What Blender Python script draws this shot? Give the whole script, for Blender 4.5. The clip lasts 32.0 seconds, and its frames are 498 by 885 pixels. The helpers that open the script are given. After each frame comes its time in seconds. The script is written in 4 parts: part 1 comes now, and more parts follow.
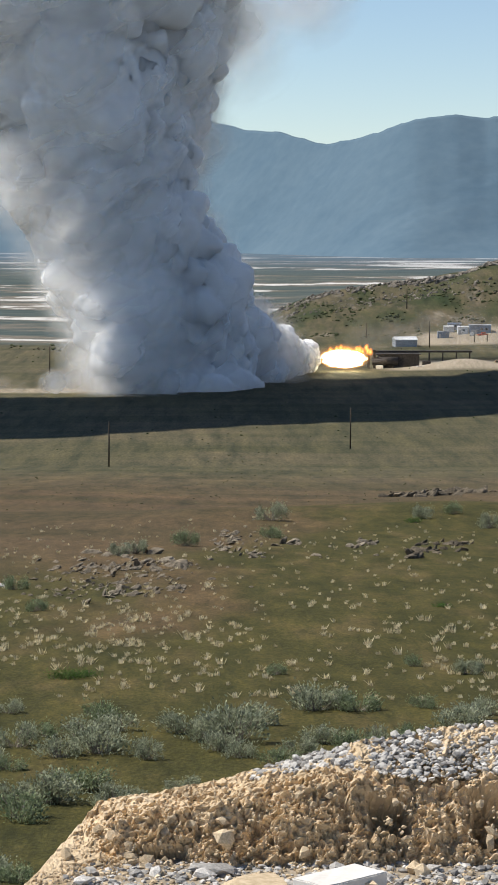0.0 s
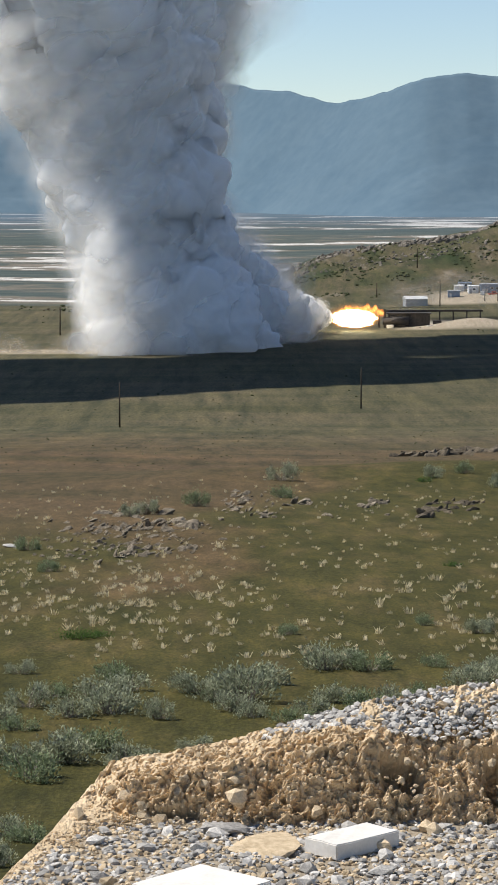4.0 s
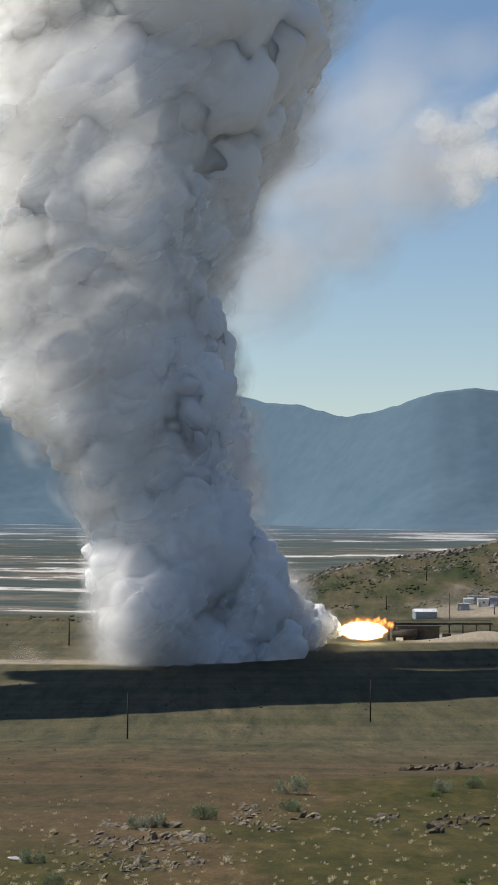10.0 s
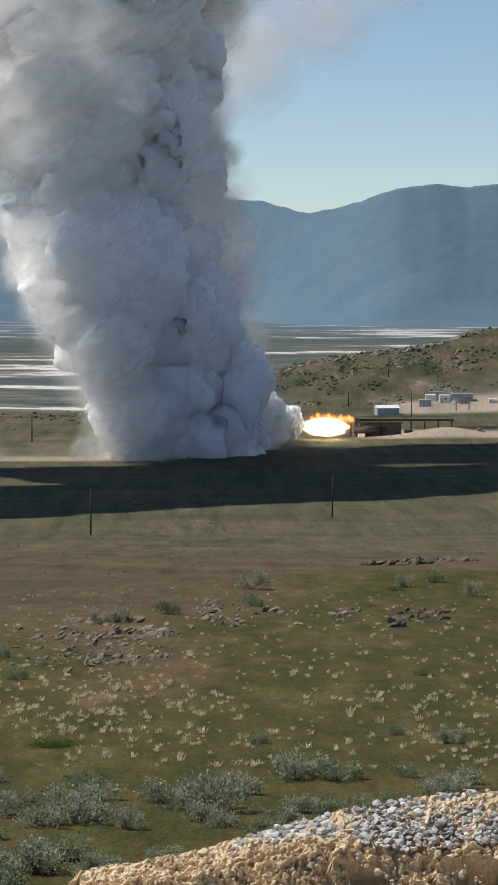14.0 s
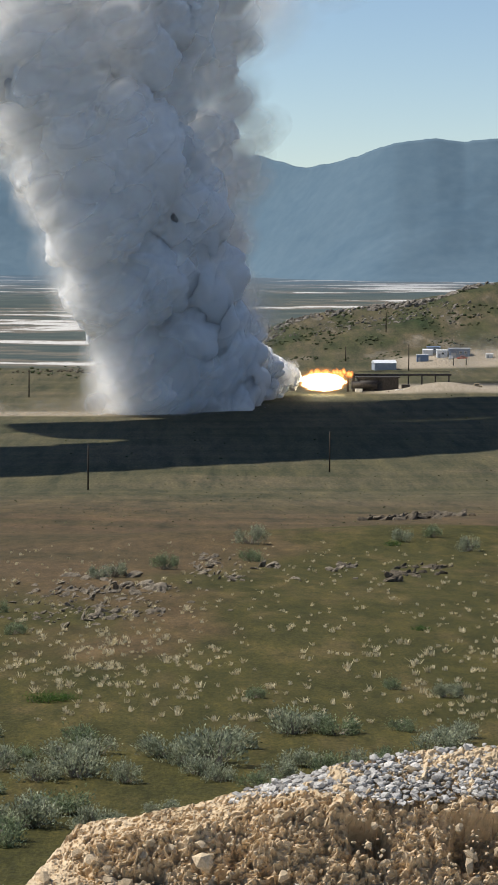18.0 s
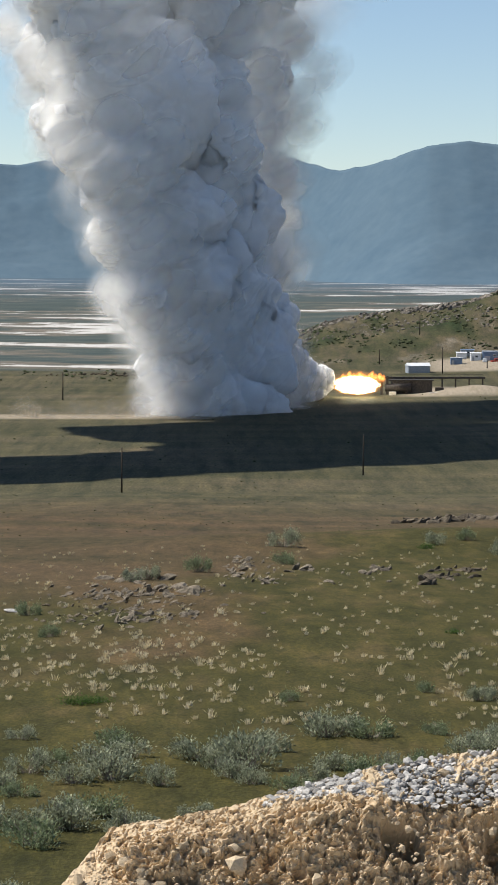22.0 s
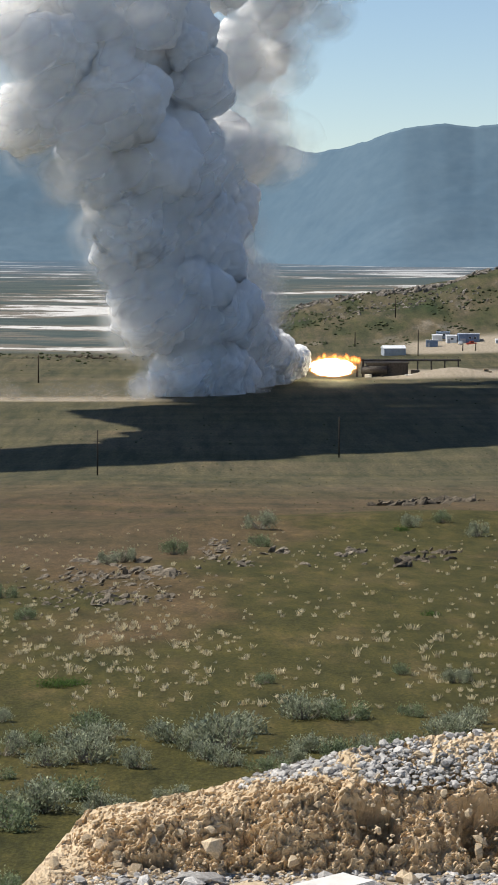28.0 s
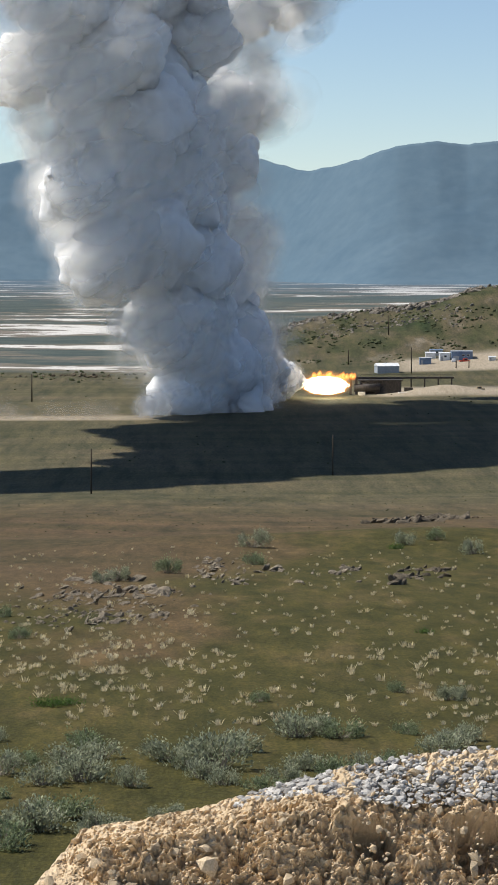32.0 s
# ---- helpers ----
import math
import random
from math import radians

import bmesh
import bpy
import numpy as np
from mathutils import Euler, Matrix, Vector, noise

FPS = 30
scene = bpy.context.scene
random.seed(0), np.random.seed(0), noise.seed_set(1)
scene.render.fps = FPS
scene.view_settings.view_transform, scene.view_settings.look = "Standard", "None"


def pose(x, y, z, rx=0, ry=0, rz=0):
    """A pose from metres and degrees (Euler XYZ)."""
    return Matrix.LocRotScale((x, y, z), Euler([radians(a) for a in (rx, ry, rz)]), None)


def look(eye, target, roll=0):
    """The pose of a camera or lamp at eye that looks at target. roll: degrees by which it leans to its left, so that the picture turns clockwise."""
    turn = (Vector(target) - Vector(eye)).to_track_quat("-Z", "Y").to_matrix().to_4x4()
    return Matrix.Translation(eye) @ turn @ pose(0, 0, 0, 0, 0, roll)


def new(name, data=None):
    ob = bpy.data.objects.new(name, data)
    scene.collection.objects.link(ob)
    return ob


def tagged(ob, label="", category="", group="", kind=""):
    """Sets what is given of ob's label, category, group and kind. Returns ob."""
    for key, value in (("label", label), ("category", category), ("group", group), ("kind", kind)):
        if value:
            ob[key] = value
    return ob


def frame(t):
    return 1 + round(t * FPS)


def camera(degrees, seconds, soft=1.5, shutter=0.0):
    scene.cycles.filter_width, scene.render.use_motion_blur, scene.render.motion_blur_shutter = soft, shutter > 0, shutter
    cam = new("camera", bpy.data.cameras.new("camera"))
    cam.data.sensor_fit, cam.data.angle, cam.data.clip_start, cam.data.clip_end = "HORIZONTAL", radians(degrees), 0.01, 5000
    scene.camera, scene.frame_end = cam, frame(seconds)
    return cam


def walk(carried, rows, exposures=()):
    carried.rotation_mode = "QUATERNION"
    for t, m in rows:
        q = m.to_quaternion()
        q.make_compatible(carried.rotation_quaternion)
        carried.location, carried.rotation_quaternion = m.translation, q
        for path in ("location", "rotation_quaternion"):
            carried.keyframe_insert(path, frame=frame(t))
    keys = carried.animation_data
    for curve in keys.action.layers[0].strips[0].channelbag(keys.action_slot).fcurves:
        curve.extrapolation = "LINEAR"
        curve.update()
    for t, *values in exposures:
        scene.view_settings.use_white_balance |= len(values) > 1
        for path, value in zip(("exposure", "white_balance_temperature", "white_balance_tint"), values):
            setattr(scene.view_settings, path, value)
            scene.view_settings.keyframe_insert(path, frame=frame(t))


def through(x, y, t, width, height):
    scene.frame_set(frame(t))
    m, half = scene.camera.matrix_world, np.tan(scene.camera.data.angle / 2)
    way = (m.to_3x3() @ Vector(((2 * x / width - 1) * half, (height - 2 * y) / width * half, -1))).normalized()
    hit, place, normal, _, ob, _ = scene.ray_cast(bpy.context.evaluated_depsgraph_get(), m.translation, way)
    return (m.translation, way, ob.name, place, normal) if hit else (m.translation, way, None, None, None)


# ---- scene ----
# camera: a phone with a long lens, held in one spot and tilted up and back once
cam = camera(10.84, 32.0, soft=1.7)
walk(cam, [
    (0.0, pose(0, 0, 1.65, 85.107, -0.004, -0.211)),
    (0.5, pose(0, 0, 1.65, 85.041, 0.078, -0.174)),
    (1.0, pose(0, 0, 1.65, 84.880, 0.103, -0.059)),
    (1.5, pose(0, 0, 1.65, 84.639, 0.134, 0.074)),
    (2.0, pose(0, 0, 1.65, 84.474, 0.097, 0.154)),
    (2.5, pose(0, 0, 1.65, 84.289, 0.057, 0.188)),
    (3.0, pose(0, 0, 1.65, 84.208, 0.155, 0.078)),
    (3.5, pose(0, 0, 1.65, 84.215, 0.264, 0.005)),
    (5.5, pose(0, 0, 1.65, 84.298, 0.090, -0.013)),
    (6.0, pose(0, 0, 1.65, 84.280, 0.156, -0.000)),
    (6.5, pose(0, 0, 1.65, 84.187, 0.169, -0.039)),
    (7.0, pose(0, 0, 1.65, 84.314, 0.190, 0.092)),
    (7.5, pose(0, 0, 1.65, 84.770, 0.157, 0.155)),
    (8.0, pose(0, 0, 1.65, 85.777, 0.262, 0.176)),
    (8.5, pose(0, 0, 1.65, 87.506, 0.253, 0.382)),
    (9.0, pose(0, 0, 1.65, 89.246, 0.290, 0.540)),
    (9.5, pose(0, 0, 1.65, 90.370, 0.143, 0.373)),
    (10.0, pose(0, 0, 1.65, 91.031, -0.157, 0.226)),
    (10.5, pose(0, 0, 1.65, 91.103, -0.290, 0.090)),
    (11.0, pose(0, 0, 1.65, 90.007, -0.270, -0.294)),
    (11.5, pose(0, 0, 1.65, 88.395, -0.302, -0.482)),
    (12.0, pose(0, 0, 1.65, 87.471, -0.226, -0.380)),
    (12.5, pose(0, 0, 1.65, 87.119, -0.055, -0.524)),
    (13.0, pose(0, 0, 1.65, 86.857, -0.136, -0.553)),
    (13.5, pose(0, 0, 1.65, 86.704, -0.109, -0.603)),
    (14.0, pose(0, 0, 1.65, 86.597, -0.083, -0.598)),
    (14.5, pose(0, 0, 1.65, 86.391, -0.162, -0.577)),
    (15.0, pose(0, 0, 1.65, 86.082, -0.180, -0.623)),
    (15.5, pose(0, 0, 1.65, 85.745, -0.160, -0.722)),
    (17.5, pose(0, 0, 1.65, 85.602, -0.212, -0.819)),
    (18.0, pose(0, 0, 1.65, 85.614, -0.081, -0.659)),
    (18.5, pose(0, 0, 1.65, 85.406, 0.013, -0.494)),
    (19.0, pose(0, 0, 1.65, 85.279, 0.048, -0.420)),
    (19.5, pose(0, 0, 1.65, 85.300, -0.026, -0.396)),
    (20.0, pose(0, 0, 1.65, 85.464, -0.011, -0.346)),
    (20.5, pose(0, 0, 1.65, 85.607, 0.028, -0.322)),
    (21.0, pose(0, 0, 1.65, 85.671, 0.006, -0.117)),
    (21.5, pose(0, 0, 1.65, 85.723, -0.071, 0.049)),
    (22.0, pose(0, 0, 1.65, 85.677, -0.040, 0.073)),
    (22.5, pose(0, 0, 1.65, 85.491, -0.085, 0.206)),
    (23.0, pose(0, 0, 1.65, 85.351, -0.213, 0.280)),
    (23.5, pose(0, 0, 1.65, 85.077, -0.335, 0.226)),
    (24.0, pose(0, 0, 1.65, 84.778, -0.199, 0.213)),
    (24.5, pose(0, 0, 1.65, 84.623, -0.295, 0.208)),
    (26.5, pose(0, 0, 1.65, 85.204, -0.025, -0.194)),
    (27.0, pose(0, 0, 1.65, 85.324, 0.022, -0.406)),
    (27.5, pose(0, 0, 1.65, 85.303, 0.018, -0.437)),
    (28.0, pose(0, 0, 1.65, 85.296, -0.049, -0.457)),
    (28.5, pose(0, 0, 1.65, 85.256, -0.031, -0.515)),
    (29.0, pose(0, 0, 1.65, 85.127, -0.001, -0.596)),
    (29.5, pose(0, 0, 1.65, 85.144, 0.061, -0.697)),
    (30.0, pose(0, 0, 1.65, 85.241, 0.079, -0.703)),
    (30.5, pose(0, 0, 1.65, 85.289, 0.252, -0.695)),
    (31.0, pose(0, 0, 1.65, 85.335, 0.287, -0.657)),
    (31.5, pose(0, 0, 1.65, 85.510, 0.240, -0.673)),
    (32.0, pose(0, 0, 1.65, 85.692, 0.154, -0.611)),
], exposures=[(0.0, 0.22), (7.5, 0.15), (9.0, -0.02), (11.0, -0.1), (12.5, -0.08), (14.0, 0.0), (17.0, 0.06), (20.0, 0.12), (24.0, 0.17), (32.0, 0.17)])

# ---- light: high sun from behind the test range, to the left ----
SUN = Vector((-0.55, 0.13, 0.82)).normalized()
world = bpy.data.worlds.new("sky")
scene.world = world
world.use_nodes = True
wn = world.node_tree.nodes
sky = wn.new("ShaderNodeTexSky")
sky.sky_type = "NISHITA"
sky.sun_disc = False
sky.sun_elevation = math.asin(SUN.z)
sky.sun_rotation = math.atan2(SUN.x, SUN.y)
sky.altitude = 2500
sky.air_density = 1.0
sky.dust_density = 0.0
sky.ozone_density = 2.5
wn["Background"].inputs["Strength"].default_value = 0.103
tint = wn.new("ShaderNodeMix")
tint.data_type, tint.blend_type = "RGBA", "MULTIPLY"
tint.inputs["Factor"].default_value = 1.0
tint.inputs["B"].default_value = (0.985, 0.972, 0.955, 1)
world.node_tree.links.new(sky.outputs[0], tint.inputs["A"])
world.node_tree.links.new(tint.outputs["Result"], wn["Background"].inputs[0])
sun_data = bpy.data.lights.new("sun", "SUN")
sun_data.energy = 4.9
sun_data.angle = radians(0.53)
sun_data.color = (1.0, 0.95, 0.87)
sun = new("sun", sun_data)
sun.matrix_world = look(SUN * 50, (0, 0, 0))
scene.cycles.transparent_max_bounces = 64  # light passes many layers of thin smoke

# ---- materials ----
def tree(name):
    m = bpy.data.materials.new(name)
    m.use_nodes = True
    return m, m.node_tree, m.node_tree.nodes["Principled BSDF"]


def noise_node(nt, vec, scale, detail=4.0, rough=0.55, dims=None):
    n = nt.nodes.new("ShaderNodeTexNoise")
    n.inputs["Scale"].default_value = scale
    n.inputs["Detail"].default_value = detail
    n.inputs["Roughness"].default_value = rough
    if vec is not None:
        nt.links.new(vec, n.inputs["Vector"])
    return n.outputs["Fac"]


def ramp(nt, fac, stops):
    r = nt.nodes.new("ShaderNodeValToRGB")
    el = r.color_ramp.elements
    while len(el) < len(stops):
        el.new(0.5)
    for e, (p, c) in zip(el, stops):
        e.position = p
        e.color = (*c, 1) if len(c) == 3 else c
    nt.links.new(fac, r.inputs["Fac"])
    return r.outputs["Color"]


def mix(nt, fac, a, b, mode="MIX"):
    n = nt.nodes.new("ShaderNodeMix")
    n.data_type, n.blend_type = "RGBA", mode
    for sock, v in ((n.inputs["Factor"], fac), (n.inputs["A"], a), (n.inputs["B"], b)):
        if isinstance(v, (int, float)):
            sock.default_value = v
        elif isinstance(v, tuple):
            sock.default_value = (*v, 1)
        else:
            nt.links.new(v, sock)
    return n.outputs["Result"]


def calc(nt, op, a, b=None, c=None, clamp=False):
    n = nt.nodes.new("ShaderNodeMath")
    n.operation, n.use_clamp = op, clamp
    for i, v in enumerate((a, b, c)):
        if v is None:
            continue
        if isinstance(v, (int, float)):
            n.inputs[i].default_value = v
        else:
            nt.links.new(v, n.inputs[i])
    return n.outputs[0]


def smooth(nt, v, lo, hi):
    n = nt.nodes.new("ShaderNodeMapRange")
    n.interpolation_type = "SMOOTHSTEP"
    n.inputs["From Min"].default_value, n.inputs["From Max"].default_value = lo, hi
    nt.links.new(v, n.inputs["Value"])
    return n.outputs["Result"]


def stretch(nt, vec, sx, sy, sz):
    n = nt.nodes.new("ShaderNodeMapping")
    n.inputs["Scale"].default_value = (sx, sy, sz)
    nt.links.new(vec, n.inputs["Vector"])
    return n.outputs["Vector"]


def bump(nt, bsdf, height, strength, dist):
    n = nt.nodes.new("ShaderNodeBump")
    n.inputs["Strength"].default_value, n.inputs["Distance"].default_value = strength, dist
    nt.links.new(height, n.inputs["Height"])
    nt.links.new(n.outputs["Normal"], bsdf.inputs["Normal"])


def where(nt, kind="Object"):
    return nt.nodes.new("ShaderNodeTexCoord").outputs[kind]


def place(nt):
    g = nt.nodes.new("ShaderNodeNewGeometry").outputs["Position"]
    s = nt.nodes.new("ShaderNodeSeparateXYZ")
    nt.links.new(g, s.inputs[0])
    return g, s.outputs[0], s.outputs[1], s.outputs[2]


def plain(name, a, b, scale=3.0, rough=0.85, metal=0.0, relief=0.3, dist=0.02, vary=0.0, fine=9.0):
    """A surface of two tones, mottled at two sizes, with relief; vary: spread of tone from piece to piece."""
    m, nt, bs = tree(name)
    v = where(nt)
    big, small = noise_node(nt, v, scale, 3), noise_node(nt, v, scale * fine, 5)
    f = calc(nt, "ADD", calc(nt, "MULTIPLY", big, 0.6), calc(nt, "MULTIPLY", small, 0.4))
    col = ramp(nt, f, [(0.36, a), (0.64, b)])
    if vary:
        info = nt.nodes.new("ShaderNodeObjectInfo").outputs["Random"]
        isl = nt.nodes.new("ShaderNodeNewGeometry").outputs["Random Per Island"]
        r = calc(nt, "FRACT", calc(nt, "ADD", info, isl))
        col = mix(nt, 1.0, col, ramp(nt, r, [(0.0, (1 - vary,) * 3), (1.0, (1 + vary,) * 3)]), "MULTIPLY")
    nt.links.new(col, bs.inputs["Base Color"])
    bs.inputs["Roughness"].default_value, bs.inputs["Metallic"].default_value = rough, metal
    bs.inputs["Specular IOR Level"].default_value = 0.12 if rough > 0.7 else 0.5
    if relief:
        bump(nt, bs, f, relief, dist)
    return m


def ground_material():
    m, nt, bs = tree("steppe_ground")
    pos, x, y, z = place(nt)
    # near slope: olive grass with bare brown patches
    n1 = noise_node(nt, stretch(nt, pos, 1, 0.25, 1), 0.16, 5)
    n2 = noise_node(nt, stretch(nt, pos, 1, 0.2, 1), 0.9, 6, 0.65)
    n3 = noise_node(nt, stretch(nt, pos, 1, 0.3, 1), 9.0, 4, 0.7)
    mott = noise_node(nt, stretch(nt, pos, 1, 0.09, 1), 0.22, 6, 0.68)
    grass = ramp(nt, n2, [(0.30, (0.038, 0.039, 0.012)), (0.52, (0.067, 0.060, 0.019)), (0.72, (0.110, 0.084, 0.036))])
    earth = ramp(nt, n2, [(0.3, (0.080, 0.054, 0.026)), (0.7, (0.138, 0.094, 0.050))])
    near = mix(nt, smooth(nt, n1, 0.465, 0.63), grass, earth)
    # brown mid slope, then the greener plain
    n4 = noise_node(nt, stretch(nt, pos, 0.35, 1, 1), 0.05, 5, 0.6)
    brown = ramp(nt, n4, [(0.32, (0.072, 0.058, 0.031)), (0.6, (0.114, 0.078, 0.045))])
    plain_g = ramp(nt, n4, [(0.33, (0.068, 0.067, 0.036)), (0.52, (0.093, 0.085, 0.050)), (0.7, (0.126, 0.103, 0.065))])
    warp = calc(nt, "ADD", y, calc(nt, "MULTIPLY", calc(nt, "SUBTRACT", noise_node(nt, pos, 0.02, 3), 0.5), 90))
    diag = calc(nt, "ADD", calc(nt, "MULTIPLY", x, -8.0), warp)
    c = mix(nt, calc(nt, "MAXIMUM", smooth(nt, warp, 105, 150), calc(nt, "MULTIPLY", smooth(nt, diag, 60, 140), smooth(nt, y, 48, 75))), near, brown)
    c = mix(nt, smooth(nt, warp, 330, 600), c, plain_g)
    hill = ramp(nt, noise_node(nt, stretch(nt, pos, 1, 0.4, 1), 0.05, 5, 0.6), [(0.34, (0.030, 0.044, 0.020)), (0.48, (0.066, 0.066, 0.034)), (0.60, (0.108, 0.090, 0.058)), (0.72, (0.20, 0.18, 0.15))])
    c = mix(nt, calc(nt, "MULTIPLY", smooth(nt, warp, 1150, 1240), smooth(nt, x, -30, 10)), c, hill)
    # shrubs and bare spots too small to tell apart
    c = mix(nt, smooth(nt, y, 110, 200), c, mix(nt, 1.0, c, ramp(nt, mott, [(0.30, (0.52, 0.60, 0.62)), (0.5, (1.0, 1.0, 1.0)), (0.72, (1.45, 1.36, 1.25))]), "MULTIPLY"))
    speck = noise_node(nt, stretch(nt, pos, 1, 0.25, 1), 1.7, 4, 0.7)
    c = mix(nt, 1.0, c, ramp(nt, speck, [(0.32, (0.66, 0.70, 0.68)), (0.5, (1.0, 1.0, 1.0)), (0.7, (1.36, 1.30, 1.22))]), "MULTIPLY")
    blade = noise_node(nt, stretch(nt, pos, 1, 0.4, 1), 24.0, 3, 0.7)
    near_y = calc(nt, "SUBTRACT", 1.0, smooth(nt, y, 80, 150))
    c = mix(nt, near_y, c, mix(nt, 1.0, c, ramp(nt, blade, [(0.33, (0.62, 0.64, 0.6)), (0.5, (1.0, 1.0, 1.0)), (0.68, (1.5, 1.42, 1.3))]), "MULTIPLY"))
    # pale worn dirt round the test stand and along the track
    n5 = noise_node(nt, stretch(nt, pos, 0.4, 1, 1), 0.03, 4)
    bare = ramp(nt, n2, [(0.3, (0.30, 0.25, 0.18)), (0.7, (0.42, 0.36, 0.28))])
    pad = calc(nt, "MULTIPLY", smooth(nt, n5, 0.27, 0.42),
               calc(nt, "ADD", calc(nt, "MULTIPLY", smooth(nt, x, 48, 66), calc(nt, "SUBTRACT", smooth(nt, y, 978, 990), smooth(nt, y, 1035, 1060))),
                    calc(nt, "MULTIPLY", smooth(nt, x, 70, 86), calc(nt, "SUBTRACT", smooth(nt, y, 1140, 1158), smooth(nt, y, 1190, 1212)))))
    c = mix(nt, pad, c, bare)
    track_y = calc(nt, "ABSOLUTE", calc(nt, "SUBTRACT", y, calc(nt, "ADD", 868, calc(nt, "MULTIPLY", x, -0.02))))
    track = calc(nt, "MULTIPLY", calc(nt, "SUBTRACT", 1.0, smooth(nt, track_y, 6, 17)), calc(nt, "SUBTRACT", 1.0, smooth(nt, x, -45, 0)))
    c = mix(nt, calc(nt, "MULTIPLY", track, 0.85), c, bare)
    # salt flats far off: white pans between dark marsh
    n6 = noise_node(nt, stretch(nt, pos, 0.5, 0.62, 1), 0.014, 6, 0.66)
    n7 = noise_node(nt, stretch(nt, pos, 0.3, 0.5, 1), 0.004, 3, 0.5)
    pans = calc(nt, "ADD", n6, calc(nt, "MULTIPLY", calc(nt, "SUBTRACT", n7, 0.5), 0.28))
    marsh = ramp(nt, n4, [(0.35, (0.052, 0.074, 0.072)), (0.65, (0.100, 0.118, 0.105))])
    tan = ramp(nt, n4, [(0.35, (0.13, 0.12, 0.095)), (0.65, (0.22, 0.19, 0.155))])
    flats = mix(nt, smooth(nt, pans, 0.46, 0.53), marsh, tan)
    flats = mix(nt, smooth(nt, pans, 0.555, 0.585), flats, (0.64, 0.62, 0.58))
    # blue distance haze mixed into the flats' colour, stronger farther off
    hazed_flats = mix(nt, smooth(nt, y, 2400, 4200), flats, mix(nt, 0.6, flats, (0.10, 0.17, 0.25)))
    shore = calc(nt, "ADD", 1200, calc(nt, "MULTIPLY", smooth(nt, x, -35, 15), 280))
    c = mix(nt, smooth(nt, calc(nt, "SUBTRACT", calc(nt, "ADD", y, calc(nt, "MULTIPLY", n5, 160)), shore), 20, 150), c, hazed_flats)
    c = mix(nt, calc(nt, "MULTIPLY", smooth(nt, n3, 0.38, 0.72), 0.7), c, mix(nt, 0.6, c, (0.02, 0.02, 0.008)))
    # gravelly pad under the camera
    pad_c = ramp(nt, noise_node(nt, pos, 25, 5, 0.7), [(0.3, (0.20, 0.16, 0.11)), (0.7, (0.40, 0.34, 0.26))])
    c = mix(nt, smooth(nt, y, 8.2, 7.4), c, pad_c)
    nt.links.new(c, bs.inputs["Base Color"])
    bs.inputs["Roughness"].default_value = 0.95
    bs.inputs["Specular IOR Level"].default_value = 0.1
    bump(nt, bs, calc(nt, "ADD", n3, calc(nt, "MULTIPLY", n2, 2.0)), 0.3, 0.10)
    return m


def vec(nt, op, a, b=None):
    n = nt.nodes.new("ShaderNodeVectorMath")
    n.operation = op
    for i, v in enumerate((a, b)):
        if v is None:
            continue
        if isinstance(v, tuple):
            n.inputs[i].default_value = v
        else:
            nt.links.new(v, n.inputs[i])
    return n.outputs[0]


def thin_rim(nt, v, inner, outer, ragged, size):
    """Density of a billow: full in the middle, thinning to nothing round the rim in ragged curls."""
    sep, flat, ln = nt.nodes.new("ShaderNodeSeparateXYZ"), nt.nodes.new("ShaderNodeCombineXYZ"), nt.nodes.new("ShaderNodeVectorMath")
    nt.links.new(v, sep.inputs[0])
    nt.links.new(sep.outputs[0], flat.inputs[0])
    nt.links.new(sep.outputs[2], flat.inputs[1])
    ln.operation = "LENGTH"
    nt.links.new(flat.outputs[0], ln.inputs[0])
    off, comb = nt.nodes.new("ShaderNodeVectorMath"), nt.nodes.new("ShaderNodeCombineXYZ")
    off.operation = "ADD"
    nt.links.new(v, off.inputs[0])
    nt.links.new(calc(nt, "MULTIPLY", nt.nodes.new("ShaderNodeObjectInfo").outputs["Random"], 50), comb.inputs[0])
    nt.links.new(comb.outputs[0], off.inputs[1])
    n = noise_node(nt, off.outputs[0], size, 5, 0.58)
    r = calc(nt, "MULTIPLY_ADD", calc(nt, "SUBTRACT", n, 0.5), ragged, ln.outputs["Value"])
    return n, calc(nt, "SUBTRACT", 1.0, smooth(nt, r, inner, outer))


